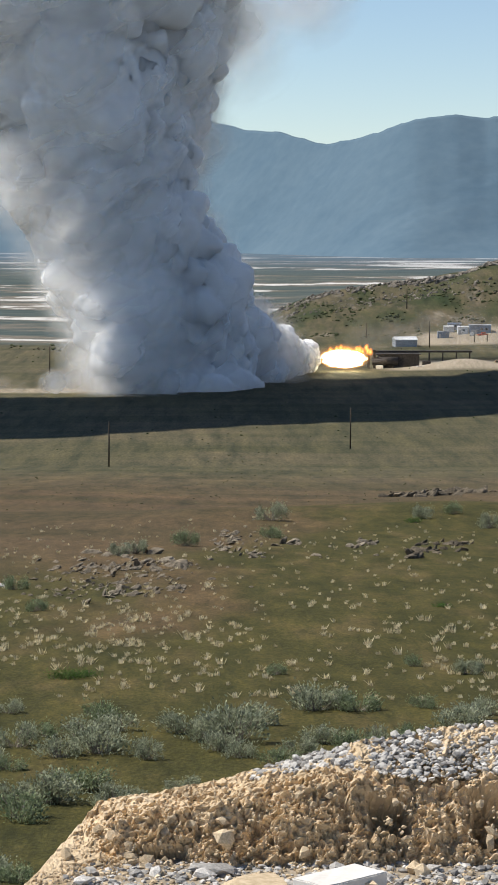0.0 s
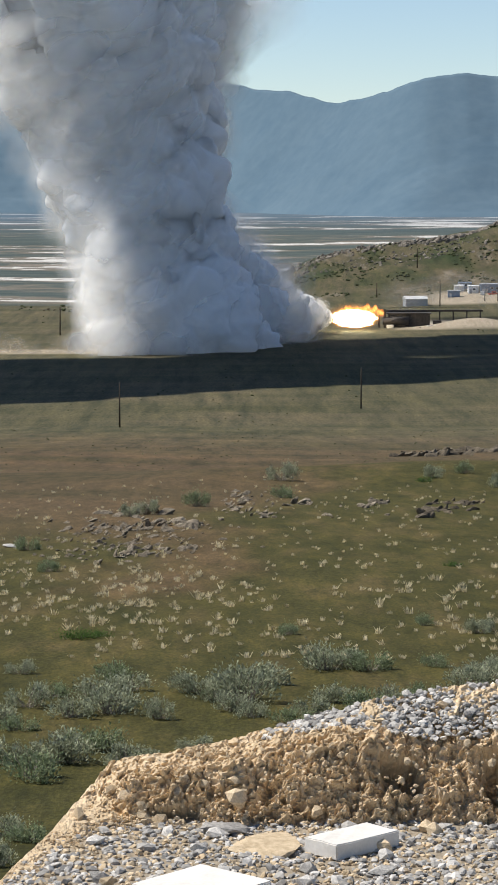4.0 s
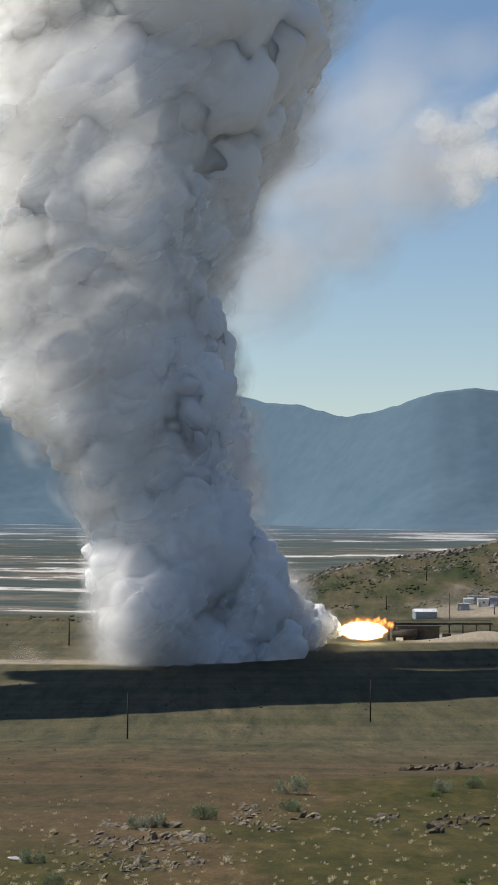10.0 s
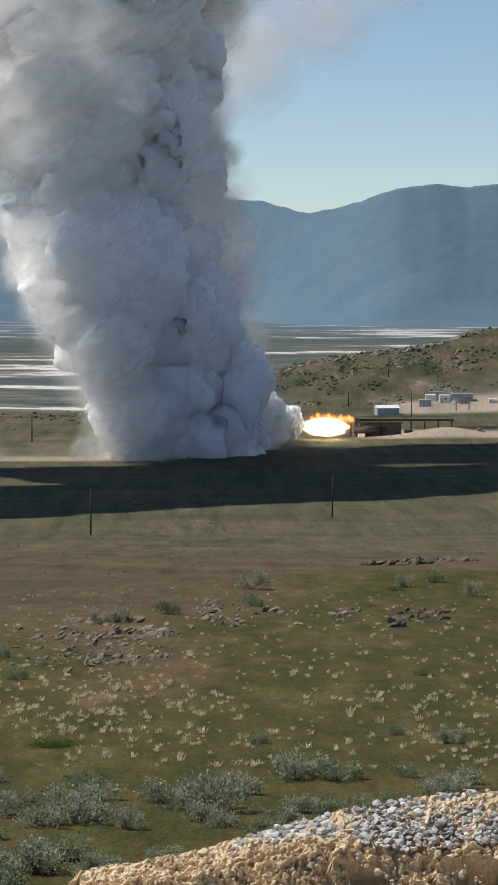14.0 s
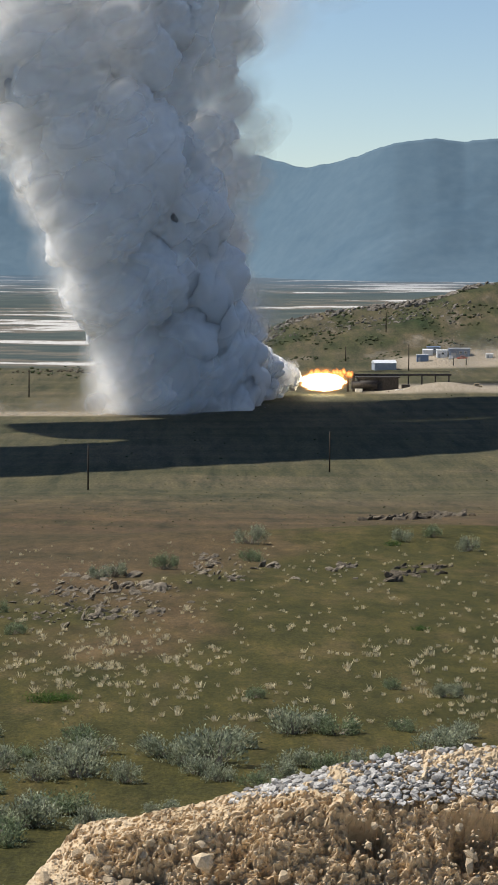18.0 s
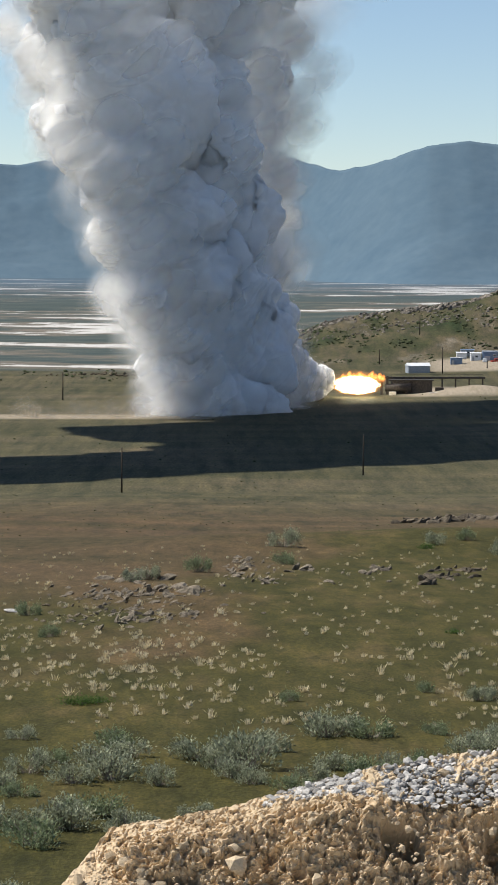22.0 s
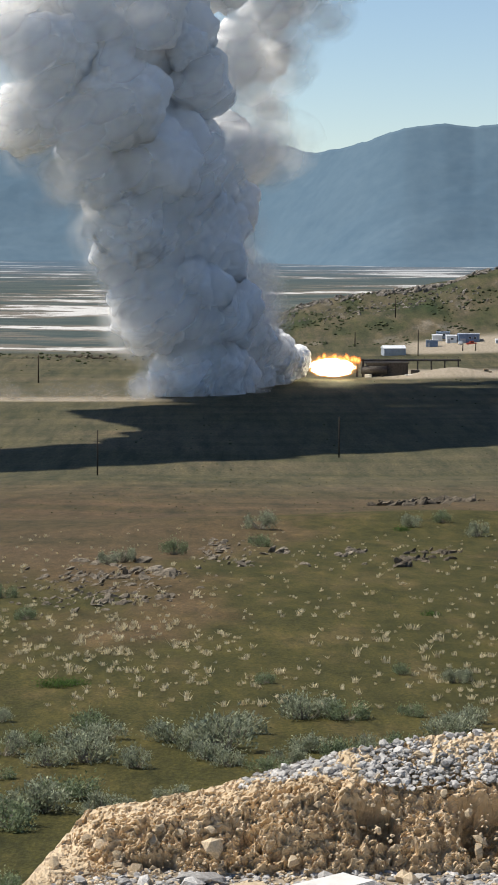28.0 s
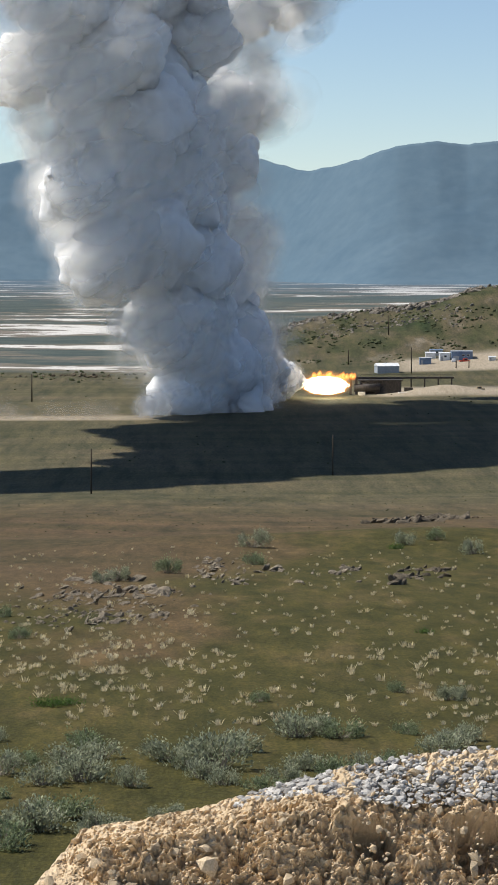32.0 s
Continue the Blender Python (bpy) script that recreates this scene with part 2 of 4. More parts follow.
def smoke_material(name, col, inner=0.5, outer=0.95, ragged=0.8, size=1.6, most=1.0, depth=0.0):
    """A smoke billow; depth: how far light spreads inside it."""
    m, nt, bs = tree(name)
    n, dense = thin_rim(nt, where(nt), inner, outer, ragged, size)
    base = ramp(nt, n, [(0.3, tuple(k * 0.97 for k in col)), (0.7, col)])
    if not depth:  # thin smoke: light comes through as much as back
        dif, tra, mx = nt.nodes.new("ShaderNodeBsdfDiffuse"), nt.nodes.new("ShaderNodeBsdfTranslucent"), nt.nodes.new("ShaderNodeMixShader")
        clear, veil = nt.nodes.new("ShaderNodeBsdfTransparent"), nt.nodes.new("ShaderNodeMixShader")
        mx.inputs[0].default_value = 0.5
        for i, sh in ((1, dif), (2, tra)):
            nt.links.new(base, sh.inputs["Color"])
            nt.links.new(sh.outputs[0], mx.inputs[i])
        nt.links.new(calc(nt, "MULTIPLY", dense, most), veil.inputs[0])
        nt.links.new(clear.outputs[0], veil.inputs[1])
        nt.links.new(mx.outputs[0], veil.inputs[2])
        nt.links.new(veil.outputs[0], nt.nodes["Material Output"].inputs["Surface"])
        nt.nodes.remove(bs)
        return m
    nt.links.new(base, bs.inputs["Base Color"])
    bs.inputs["Roughness"].default_value = 1.0
    bs.inputs["Specular IOR Level"].default_value = 0.0
    bs.inputs["Subsurface Weight"].default_value = 1.0
    bs.inputs["Subsurface Radius"].default_value = (1.0, 1.0, 1.0)
    bs.inputs["Subsurface Scale"].default_value = depth
    if inner < 2:
        nt.links.new(calc(nt, "MULTIPLY", dense, most), bs.inputs["Alpha"])
    return m


def glow_material(name, hot, edge, strength, inner=0.4, outer=0.95, ragged=0.6, size=2.0, most=1.0):
    """Burning gas: hot in the middle, cooler and thinner to the rim."""
    m, nt, bs = tree(name)
    n, dense = thin_rim(nt, where(nt), inner, outer, ragged, size)
    em, clear, mx = nt.nodes.new("ShaderNodeEmission"), nt.nodes.new("ShaderNodeBsdfTransparent"), nt.nodes.new("ShaderNodeMixShader")
    nt.links.new(ramp(nt, dense, [(0.25, edge), (0.85, hot)]), em.inputs[0])
    em.inputs[1].default_value = strength
    nt.links.new(calc(nt, "MULTIPLY", dense, most), mx.inputs[0])
    nt.links.new(clear.outputs[0], mx.inputs[1])
    nt.links.new(em.outputs[0], mx.inputs[2])
    nt.links.new(mx.outputs[0], nt.nodes["Material Output"].inputs["Surface"])
    nt.nodes.remove(bs)
    return m


def leaf(name, a, b, scale=5.0, vary=0.4, through=0.35):
    """Thin leaves: two tones, part of the light comes through."""
    m, nt, bs = tree(name)
    f = noise_node(nt, where(nt), scale, 3)
    r = calc(nt, "FRACT", calc(nt, "ADD", nt.nodes.new("ShaderNodeObjectInfo").outputs["Random"], nt.nodes.new("ShaderNodeNewGeometry").outputs["Random Per Island"]))
    col = mix(nt, 1.0, ramp(nt, f, [(0.36, a), (0.64, b)]), ramp(nt, r, [(0.0, (1 - vary,) * 3), (1.0, (1 + vary,) * 3)]), "MULTIPLY")
    dif, tra, mx = nt.nodes.new("ShaderNodeBsdfDiffuse"), nt.nodes.new("ShaderNodeBsdfTranslucent"), nt.nodes.new("ShaderNodeMixShader")
    mx.inputs[0].default_value = through
    for i, sh in ((1, dif), (2, tra)):
        nt.links.new(col, sh.inputs["Color"])
        nt.links.new(sh.outputs[0], mx.inputs[i])
    nt.links.new(mx.outputs[0], nt.nodes["Material Output"].inputs["Surface"])
    nt.nodes.remove(bs)
    return m


GROUND = ground_material()
DENSE = smoke_material("smoke_dense", (0.985, 0.98, 0.975), inner=3.0, outer=4.0, depth=5.0)
CORE = smoke_material("smoke_billow", (0.995, 0.984, 0.962), 3.0, 4.0, depth=20.0)
HEART = smoke_material("smoke_heart", (0.996, 0.985, 0.964), 3.0, 4.0, depth=26.0)
JET = smoke_material("jet_smoke", (0.997, 0.988, 0.970), 3.0, 4.0, depth=7.0)
SMOKE = smoke_material("smoke", (0.995, 0.988, 0.975), 0.0, 0.94, 0.7, 1.8, 0.6)
VEIL = smoke_material("smoke_veil", (0.995, 0.982, 0.960), 0.0, 0.94, 0.7, 1.5, 0.47)
HAZE = smoke_material("smoke_haze", (0.99, 0.985, 0.98), 0.0, 0.94, 0.9, 1.5, 0.20)
DUST = smoke_material("dust", (0.80, 0.69, 0.54), 0.0, 0.90, 1.0, 1.4, 0.22)
FIRE = glow_material("fire_core", (1.0, 0.84, 0.56), (0.11, 0.048, 0.012), 20.0, 0.56, 1.0, 0.6, 2.5)
FLAME = glow_material("fire_orange", (1.0, 0.50, 0.13), (1.0, 0.26, 0.04), 2.2, 0.0, 0.85, 0.9, 1.8, 0.6)
SHEATH = glow_material("fire_sheath", (1.0, 0.52, 0.16), (1.0, 0.42, 0.12), 1.2, 0.2, 0.98, 0.7, 2.0, 0.4)
# brush slopes with the blue of distance haze put into the base colour
MOUNTAIN = plain("hazed_mountain_brush", (0.086, 0.140, 0.188), (0.113, 0.170, 0.215), 0.006, 0.95, relief=0.12, dist=12.0)
DIRT = plain("dry_dirt", (0.47, 0.355, 0.22), (0.70, 0.555, 0.375), 6.0, 0.95, relief=0.7, dist=0.02)
STONE = plain("grey_gravel", (0.25, 0.24, 0.225), (0.56, 0.53, 0.485), 14.0, 0.8, relief=0.4, dist=0.004, vary=0.45)
TAN_STONE = plain("tan_stone", (0.42, 0.32, 0.20), (0.66, 0.53, 0.365), 12.0, 0.9, relief=0.5, dist=0.005, vary=0.25)
CONCRETE = plain("pale_concrete", (0.62, 0.59, 0.54), (0.75, 0.72, 0.67), 12.0, 0.85, relief=0.25, dist=0.003)
ROCK = plain("lichen_rock", (0.06, 0.052, 0.04), (0.37, 0.31, 0.23), 3.0, 0.95, relief=0.8, dist=0.08, vary=0.3)
SAGE = leaf("sage_leaf", (0.19, 0.21, 0.13), (0.44, 0.455, 0.315))
TWIG = plain("sage_wood", (0.13, 0.11, 0.085), (0.26, 0.23, 0.19), 9.0, 0.9, relief=0, vary=0.3)
STRAW = leaf("dry_straw", (0.48, 0.41, 0.25), (0.78, 0.69, 0.48), 5.0, 0.35)
GREEN = leaf("green_leaf", (0.06, 0.12, 0.03), (0.13, 0.20, 0.06))
POLE_WOOD = plain("weathered_pole", (0.035, 0.028, 0.02), (0.075, 0.06, 0.045), 3.0, 0.9, relief=0.3)
STEEL = plain("rusty_steel", (0.035, 0.032, 0.03), (0.09, 0.077, 0.068), 1.5, 0.7, 0.3, relief=0.2)
WHITE = plain("white_metal", (0.62, 0.64, 0.66), (0.78, 0.79, 0.80), 0.6, 0.5, relief=0.1)
BLUE = plain("blue_metal", (0.10, 0.16, 0.26), (0.17, 0.24, 0.36), 0.6, 0.5, relief=0.1)
GREYM = plain("grey_metal", (0.30, 0.33, 0.37), (0.42, 0.45, 0.49), 0.6, 0.5, relief=0.1)
RED = plain("red_paint", (0.45, 0.05, 0.03), (0.60, 0.09, 0.05), 0.8, 0.5, relief=0.1)
GLASS = plain("dark_glass", (0.02, 0.03, 0.04), (0.04, 0.05, 0.06), 0.5, 0.08, relief=0)
TYRE = plain("tyre_rubber", (0.015, 0.015, 0.015), (0.03, 0.03, 0.03), 2.0, 0.9, relief=0.1)
SCRUB = plain("dark_scrub", (0.035, 0.045, 0.022), (0.085, 0.095, 0.045), 0.8, 0.9, relief=0, vary=0.35)
SAGE_GREEN = leaf("sage_leaf_green", (0.14, 0.18, 0.09), (0.31, 0.35, 0.21))
SAGE_DULL = plain("sage_dull", (0.085, 0.085, 0.045), (0.14, 0.135, 0.08), 1.0, 0.9, relief=0, vary=0.35)
OLIVE = plain("olive_grass", (0.060, 0.066, 0.014), (0.125, 0.115, 0.03), 0.5, 0.85, relief=0, vary=0.3)
DARK_ROCK = plain("dark_lichen_rock", (0.05, 0.043, 0.033), (0.20, 0.163, 0.115), 0.8, 0.95, relief=0.8, dist=0.1, vary=0.3)
HILL_ROCK = plain("hill_rock", (0.09, 0.08, 0.068), (0.30, 0.265, 0.22), 0.35, 0.95, relief=0.8, dist=0.4, vary=0.35)

# ---- terrain ----
PROFILE = [(0, 0.0), (7.2, 0.0), (8.0, -0.9), (14, -2.75), (20, -3.65), (24, -4.10), (32, -4.65), (45, -5.65), (60, -6.75), (72, -7.55),
           (100, -9.65), (110, -10.55), (130, -13.25), (200, -21.0), (260, -27.2), (300, -31.4), (450, -44.2), (596, -54.8), (650, -55.2),
           (1170, -55.6), (1290, -57.5), (1700, -57.5), (4300, -53.6), (5400, -53.6)]


def slope(d):
    for (a, za), (b, zb) in zip(PROFILE, PROFILE[1:]):
        if d <= b:
            f = (d - a) / (b - a)
            return za + (zb - za) * f
    return PROFILE[-1][1]


def sm(a, b, v):
    f = min(1.0, max(0.0, (v - a) / (b - a)))
    return f * f * (3 - 2 * f)


def rough(x, y, s):
    """Cheap rolling noise about -1 to 1."""
    x, y = x / s, y / s
    return 0.5 * (math.sin(1.3 * x + 0.7 * y + 1.9 * math.sin(0.6 * y + 0.4)) + math.sin(0.5 * x - 1.1 * y + 1.7 * math.sin(0.8 * x + 1.2)))


def pad_edge(x):
    return 7.2 - 0.45 * sm(-0.30, -0.46, x) - 5.0 * max(0.0, -0.46 - x)


def ground_z(x, y):
    d = math.hypot(x, y) if y > 0 else 0.0
    if d < 16:
        e = pad_edge(x)
        d = y if y < e else 7.2 + (y - e)
        if y > 9:
            d = d + (y - d) * sm(9, 15, y)
        return slope(max(0.0, d))
    z = slope(d)
    # rolling ground, growing with distance
    a = 0.16 * sm(16, 60, d) + 0.5 * sm(110, 300, d)
    z += a * (rough(x, y, 6 + d * 0.05) - 0.2)
    # rocky rise on the near crest
    z += 0.5 * math.exp(-((x - 9) / 7.5) ** 2 - ((d - 104) / 9) ** 2) + 0.35 * math.exp(-((x + 1.5) / 3.5) ** 2 - ((d - 98) / 8) ** 2)
    # rocky hill behind the buildings
    r = 12.0 + 0.17 * x
    z += max(0.0, r) * (1 + 0.08 * rough(x, y, 17)) * math.exp(-((d - 1350) / (105 + 0.12 * max(0, x))) ** 2) * sm(-25, 40, x)
    # bank before the gantry
    z += 3.6 * math.exp(-((x - 86) / 15) ** 2 - ((d - 1001) / 9) ** 2)
    # scrubby rise left of the smoke
    z += 1.6 * math.exp(-((d - 1130) / 60) ** 2) * sm(-20, -70, x) * (1 + 0.5 * rough(x, y, 30))
    return z

# ---- setting ----
def mesh_ob(name, verts, faces, material, shade=True):
    me = bpy.data.meshes.new(name)
    me.from_pydata(verts, [], faces)
    if shade:
        me.polygons.foreach_set("use_smooth", [True] * len(me.polygons))
    me.materials.append(material)
    me.update()
    return new(name, me)


def part(name, bm, material, parent, label="", smooth_it=False):
    """Links a bmesh as one mesh under a thing or a part."""
    me = bpy.data.meshes.new(name)
    bm.to_mesh(me)
    bm.free()
    if smooth_it:
        me.polygons.foreach_set("use_smooth", [True] * len(me.polygons))
    me.materials.append(material)
    ob = new(name, me)
    ob.parent = parent
    if label:
        ob["label"] = label
    return ob


def box(w, d, h, at=(0, 0, 0), bevel=0.0, turn=0.0):
    """A box of that width, depth and height whose base centre is at the place given."""
    bm = bmesh.new()
    bmesh.ops.create_cube(bm, size=1)
    bmesh.ops.scale(bm, vec=(w, d, h), verts=bm.verts)
    if bevel:
        bmesh.ops.bevel(bm, geom=bm.edges[:], offset=bevel, segments=2, affect="EDGES")
    bmesh.ops.translate(bm, vec=(0, 0, h / 2), verts=bm.verts)
    bmesh.ops.rotate(bm, cent=(0, 0, 0), matrix=Matrix.Rotation(turn, 3, "Z"), verts=bm.verts)
    bmesh.ops.translate(bm, vec=at, verts=bm.verts)
    return bm


def rod(r0, r1, a, b, seg=8):
    """A tapered rod from a to b."""
    a, b = Vector(a), Vector(b)
    bm = bmesh.new()
    bmesh.ops.create_cone(bm, cap_ends=True, segments=seg, radius1=r0, radius2=r1, depth=(b - a).length)
    bmesh.ops.transform(bm, matrix=Matrix.Translation((a + b) / 2) @ (b - a).to_track_quat("Z", "Y").to_matrix().to_4x4(), verts=bm.verts)
    return bm


def empty(name, m, label, category, group="", kind=""):
    ob = new(name)
    ob.matrix_basis = m
    return tagged(ob, label, category, group, kind)


def make_ground():
    rings = [0.0] + [0.5 * 1.045 ** i for i in range(213)]
    rings = sorted([r for r in rings if r < 5300] + [5300] + [972.0 + 6 * i for i in range(10)] + [1240.0 + 16 * i for i in range(12)])
    angs = [-9 + 18 * i / 300 for i in range(301)] + [9 + 342 * i / 64 for i in range(1, 64)]
    n = len(angs)
    verts, faces = [], []
    for r in rings:
        for a in angs:
            x, y = r * math.sin(radians(a)), r * math.cos(radians(a))
            verts.append((x, y, ground_z(x, y)))
    for i in range(len(rings) - 1):
        for j in range(n):
            k = (j + 1) % n
            faces.append((i * n + j, i * n + k, (i + 1) * n + k, (i + 1) * n + j))
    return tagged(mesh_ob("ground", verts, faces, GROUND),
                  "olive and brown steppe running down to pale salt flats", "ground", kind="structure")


def ridge(px):
    """Height of the far skyline against the bearing in degrees right of straight ahead."""
    pts = [(-30, 170), (-14, 150), (-6.0, 152), (-5.5, 141), (-5.1, 139), (-4.2, 152), (-3.0, 190), (-1.6, 205), (-0.35, 165), (0.2, 155), (0.85, 152), (1.35, 140), (1.87, 130),
           (2.4, 138), (3.0, 149.5), (3.45, 165), (3.9, 174), (4.25, 178), (4.7, 182), (5.2, 176), (6.2, 182), (9, 160), (14, 190), (30, 170)]
    for (a, za), (b, zb) in zip(pts, pts[1:]):
        if px <= b:
            f = (px - a) / (b - a)
            f = f * f * (3 - 2 * f) * 0.5 + f * 0.5
            return za + (zb - za) * f
    return 170


def make_mountains():
    verts, faces = [], []
    na, nd = 520, 70
    for i in range(na + 1):
        a = -26 + 52 * i / na
        top = ridge(a) * 1.012 + 2.2 * noise.noise(Vector((a * 4, 0, 1))) + 1.3 * noise.noise(Vector((a * 13, 0, 2)))
        foot = 4330 - 650 * sm(-2, 4, a)
        for j in range(nd + 1):
            v = j / nd
            d = foot + 420 * v if v <= 0.85 else foot + 357 + 800 * (v - 0.85)
            x, y = d * math.sin(radians(a)), d * math.cos(radians(a))
            rise = min(1.0, v / 0.85)
            h = top * (foot + 357) / 4660 * (0.10 * rise + 0.90 * rise ** 1.55)
            n1 = noise.fractal(Vector((x / 260, y / 170, 3.1)), 0.9, 2.1, 6)
            n2 = abs(noise.noise(Vector((x / 150 + 0.8 * n1 + y / 300, y / 200, 7.7))))
            h += (15 * n1 - 9 * n2 + 3) * rise * (1 - rise) * 2.4
            if v > 0.85:
                h -= 160 * (v - 0.85) / 0.15
            verts.append((x, y, -55.6 + h + 57.2 * rise))
    for i in range(na):
        for j in range(nd):
            p = i * (nd + 1) + j
            faces.append((p, p + nd + 1, p + nd + 2, p + 1))
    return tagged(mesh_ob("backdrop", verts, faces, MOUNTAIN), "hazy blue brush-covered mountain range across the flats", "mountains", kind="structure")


make_ground()
make_mountains()

# ---- smoke ----
RANGE = 980.0  # distance of the firing motor


def puff_mesh(name, seed, material, swell=0.16, sub=4):
    """A billow: a ball of radius about 1 swollen into soft lobes."""
    bm = bmesh.new()
    bmesh.ops.create_icosphere(bm, subdivisions=sub, radius=1)
    off = Vector((seed * 7.3, seed * 3.1, seed * 5.7))
    for v in bm.verts:
        p = v.co.normalized()
        big = abs(noise.noise(p * 1.4 + off))
        mid = abs(noise.noise(p * 3.1 + off * 2))
        small = abs(noise.noise(p * 7.0 + off * 3))
        v.co = p * (0.86 + swell * (1.4 * big + 0.75 * mid + 0.25 * small))
    me = bpy.data.meshes.new(name)
    bm.to_mesh(me)
    bm.free()
    me.polygons.foreach_set("use_smooth", [True] * len(me.polygons))
    me.materials.append(material)
    return me


def lump_mesh(name, seed, material, sub=5):
    """A dense billow about 1 in radius: rounded lobes on lobes with creases between them."""
    bm = bmesh.new()
    bmesh.ops.create_icosphere(bm, subdivisions=sub, radius=1)
    off = Vector((seed * 7.3, seed * 3.1, seed * 5.7))
    octaves = [(1.5, 0.32), (3.1, 0.145), (6.4, 0.06), (13.0, 0.024), (27.0, 0.010)][:sub - 1]
    for v in bm.verts:
        p = v.co.normalized()
        q = p + 0.12 * noise.noise_vector(p * 2.3 + off)
        v.co = p * (0.74 + sum(a * abs(noise.noise(q * f + off * f)) for f, a in octaves))
    me = bpy.data.meshes.new(name)
    bm.to_mesh(me)
    bm.free()
    me.polygons.foreach_set("use_smooth", [True] * len(me.polygons))
    me.materials.append(material)
    return me


PUFFS = [puff_mesh("puff", k, SMOKE, 0.09, 3) for k in range(4)]
LUMPS = [lump_mesh("smoke_billow", 10 + k, CORE, 5) for k in range(6)]
GREAT = [lump_mesh("smoke_heart", 14 + k, HEART, 6) for k in range(4)]
JETS = [lump_mesh("jet_billow", 24 + k, JET, 5) for k in range(4)]
DENSES = [puff_mesh("smoke_heart", 18 + k, DENSE, 0.16, 3) for k in range(2)]
VEILS = [puff_mesh("smoke_veil", 20 + k, VEIL, 0.12, 3) for k in range(4)]
HAZES = [puff_mesh("smoke_haze", 30 + k, HAZE, 0.12, 3) for k in range(3)]
DUSTS = [puff_mesh("dust_puff", 40 + k, DUST, 0.12, 3) for k in range(3)]

# edges of the column, metres right of straight ahead, by height above the eye (rows) and time (columns)
TIMES = (0, 3, 10, 15, 19, 23, 28, 32)
HEIGHTS = (-55, -38, -16, 9, 38, 68, 95, 140)
LEFT = ((-61, -64, -60, -46, -46, -43, -28, -22), (-63, -63, -66, -47, -46, -42, -40, -37), (-72, -71, -63, -69, -58, -59, -50, -53),
        (-86, -78, -76, -82, -67, -63, -56, -71), (-99, -95, -96, -78, -88, -80, -95, -72), (-115, -112, -105, -100, -102, -83, -100, -96),
        (-118, -116, -112, -106, -104, -98, -96, -96), (-106, -106, -104, -100, -100, -98, -96, -96))
RIGHT = ((24, 22, 24, 22, 18, 18, 12, 20), (12, 11, 15, 19, 17, 20, 17, 22), (-5, -8, -6, 16, 9, 15, 9, 14),
         (-16, -12, 2, 4, 12, 20, 12, 12), (-11, -6, -6, 10, 9, 16, 22, 16), (-2, 0, -14, 4, 17, 20, 24, 24),
         (8, 8, -6, 6, 16, 28, 40, 38), (30, 24, 14, 24, 30, 38, 48, 50))


def between(keys, v):
    v = min(max(v, keys[0]), keys[-1])
    for i in range(len(keys) - 1):
        if v <= keys[i + 1]:
            return i, (v - keys[i]) / (keys[i + 1] - keys[i])


def edge(table, h, t):
    i, f = between(HEIGHTS, h)
    j, g = between(TIMES, t)
    lo = table[i][j] * (1 - g) + table[i][j + 1] * g
    hi = table[i + 1][j] * (1 - g) + table[i + 1][j + 1] * g
    return lo * (1 - f) + hi * f


def column(h, t):
    """Middle and half width of the smoke column."""
    a, b = edge(LEFT, h, t), edge(RIGHT, h, t)
    more = max(0.0, h - 120)
    return (a + b) / 2 + 0.15 * more, (b - a) / 2 + 0.1 * more


class Rider:
    """One billow that rides up the column on its own spiral. The column stands nearer than the motor, where the jet turns up."""

    def __init__(self, ob, r, start, speed, phi, rho, spin, lean=0.0):
        self.lean = lean
        self.ob, self.r, self.start, self.speed, self.phi, self.rho, self.spin = ob, r, start, speed, phi, rho, spin

    def at(self, t):
        h = max(self.start + self.speed * t, -62 - 1.1 * self.r)
        out = sm(-90, -50, h)  # each billow wells up out of the foot
        c, w = column(h, t)
        reach = max(0.0, w - self.r) * self.rho * out
        phi = self.phi + 0.012 * t
        x = c + reach * math.cos(phi)
        near = 0.900 + 0.080 * min(1.0, max(0.0, (x + 40) / 65)) + 0.035 * math.sin(phi) * reach / 40 + 0.0003 * h
        return Matrix.LocRotScale((x * near, RANGE * near, 1.65 + h * near), Euler((self.lean, self.phi * 3 + self.spin * t, 0.6 * self.lean), "YXZ"), None)


smoke_plume = empty("smoke_plume", Matrix(), "dense grey-white exhaust smoke column rising and leaning from the motor", "smoke")
rng = random.Random(5)
RIDERS = []


def add_puff(r, kind=PUFFS, name="puff", under=None, deep=0.3):
    ob = new(name, rng.choice(kind))
    ob.parent = under or smoke_plume
    ob.scale = (r, r * deep * rng.uniform(0.9, 1.1), r * rng.uniform(0.85, 1.1))
    return ob


def narrowest(h, speed):
    return min(column(max(-55, h + speed * t), t)[1] for t in range(0, 33, 4))


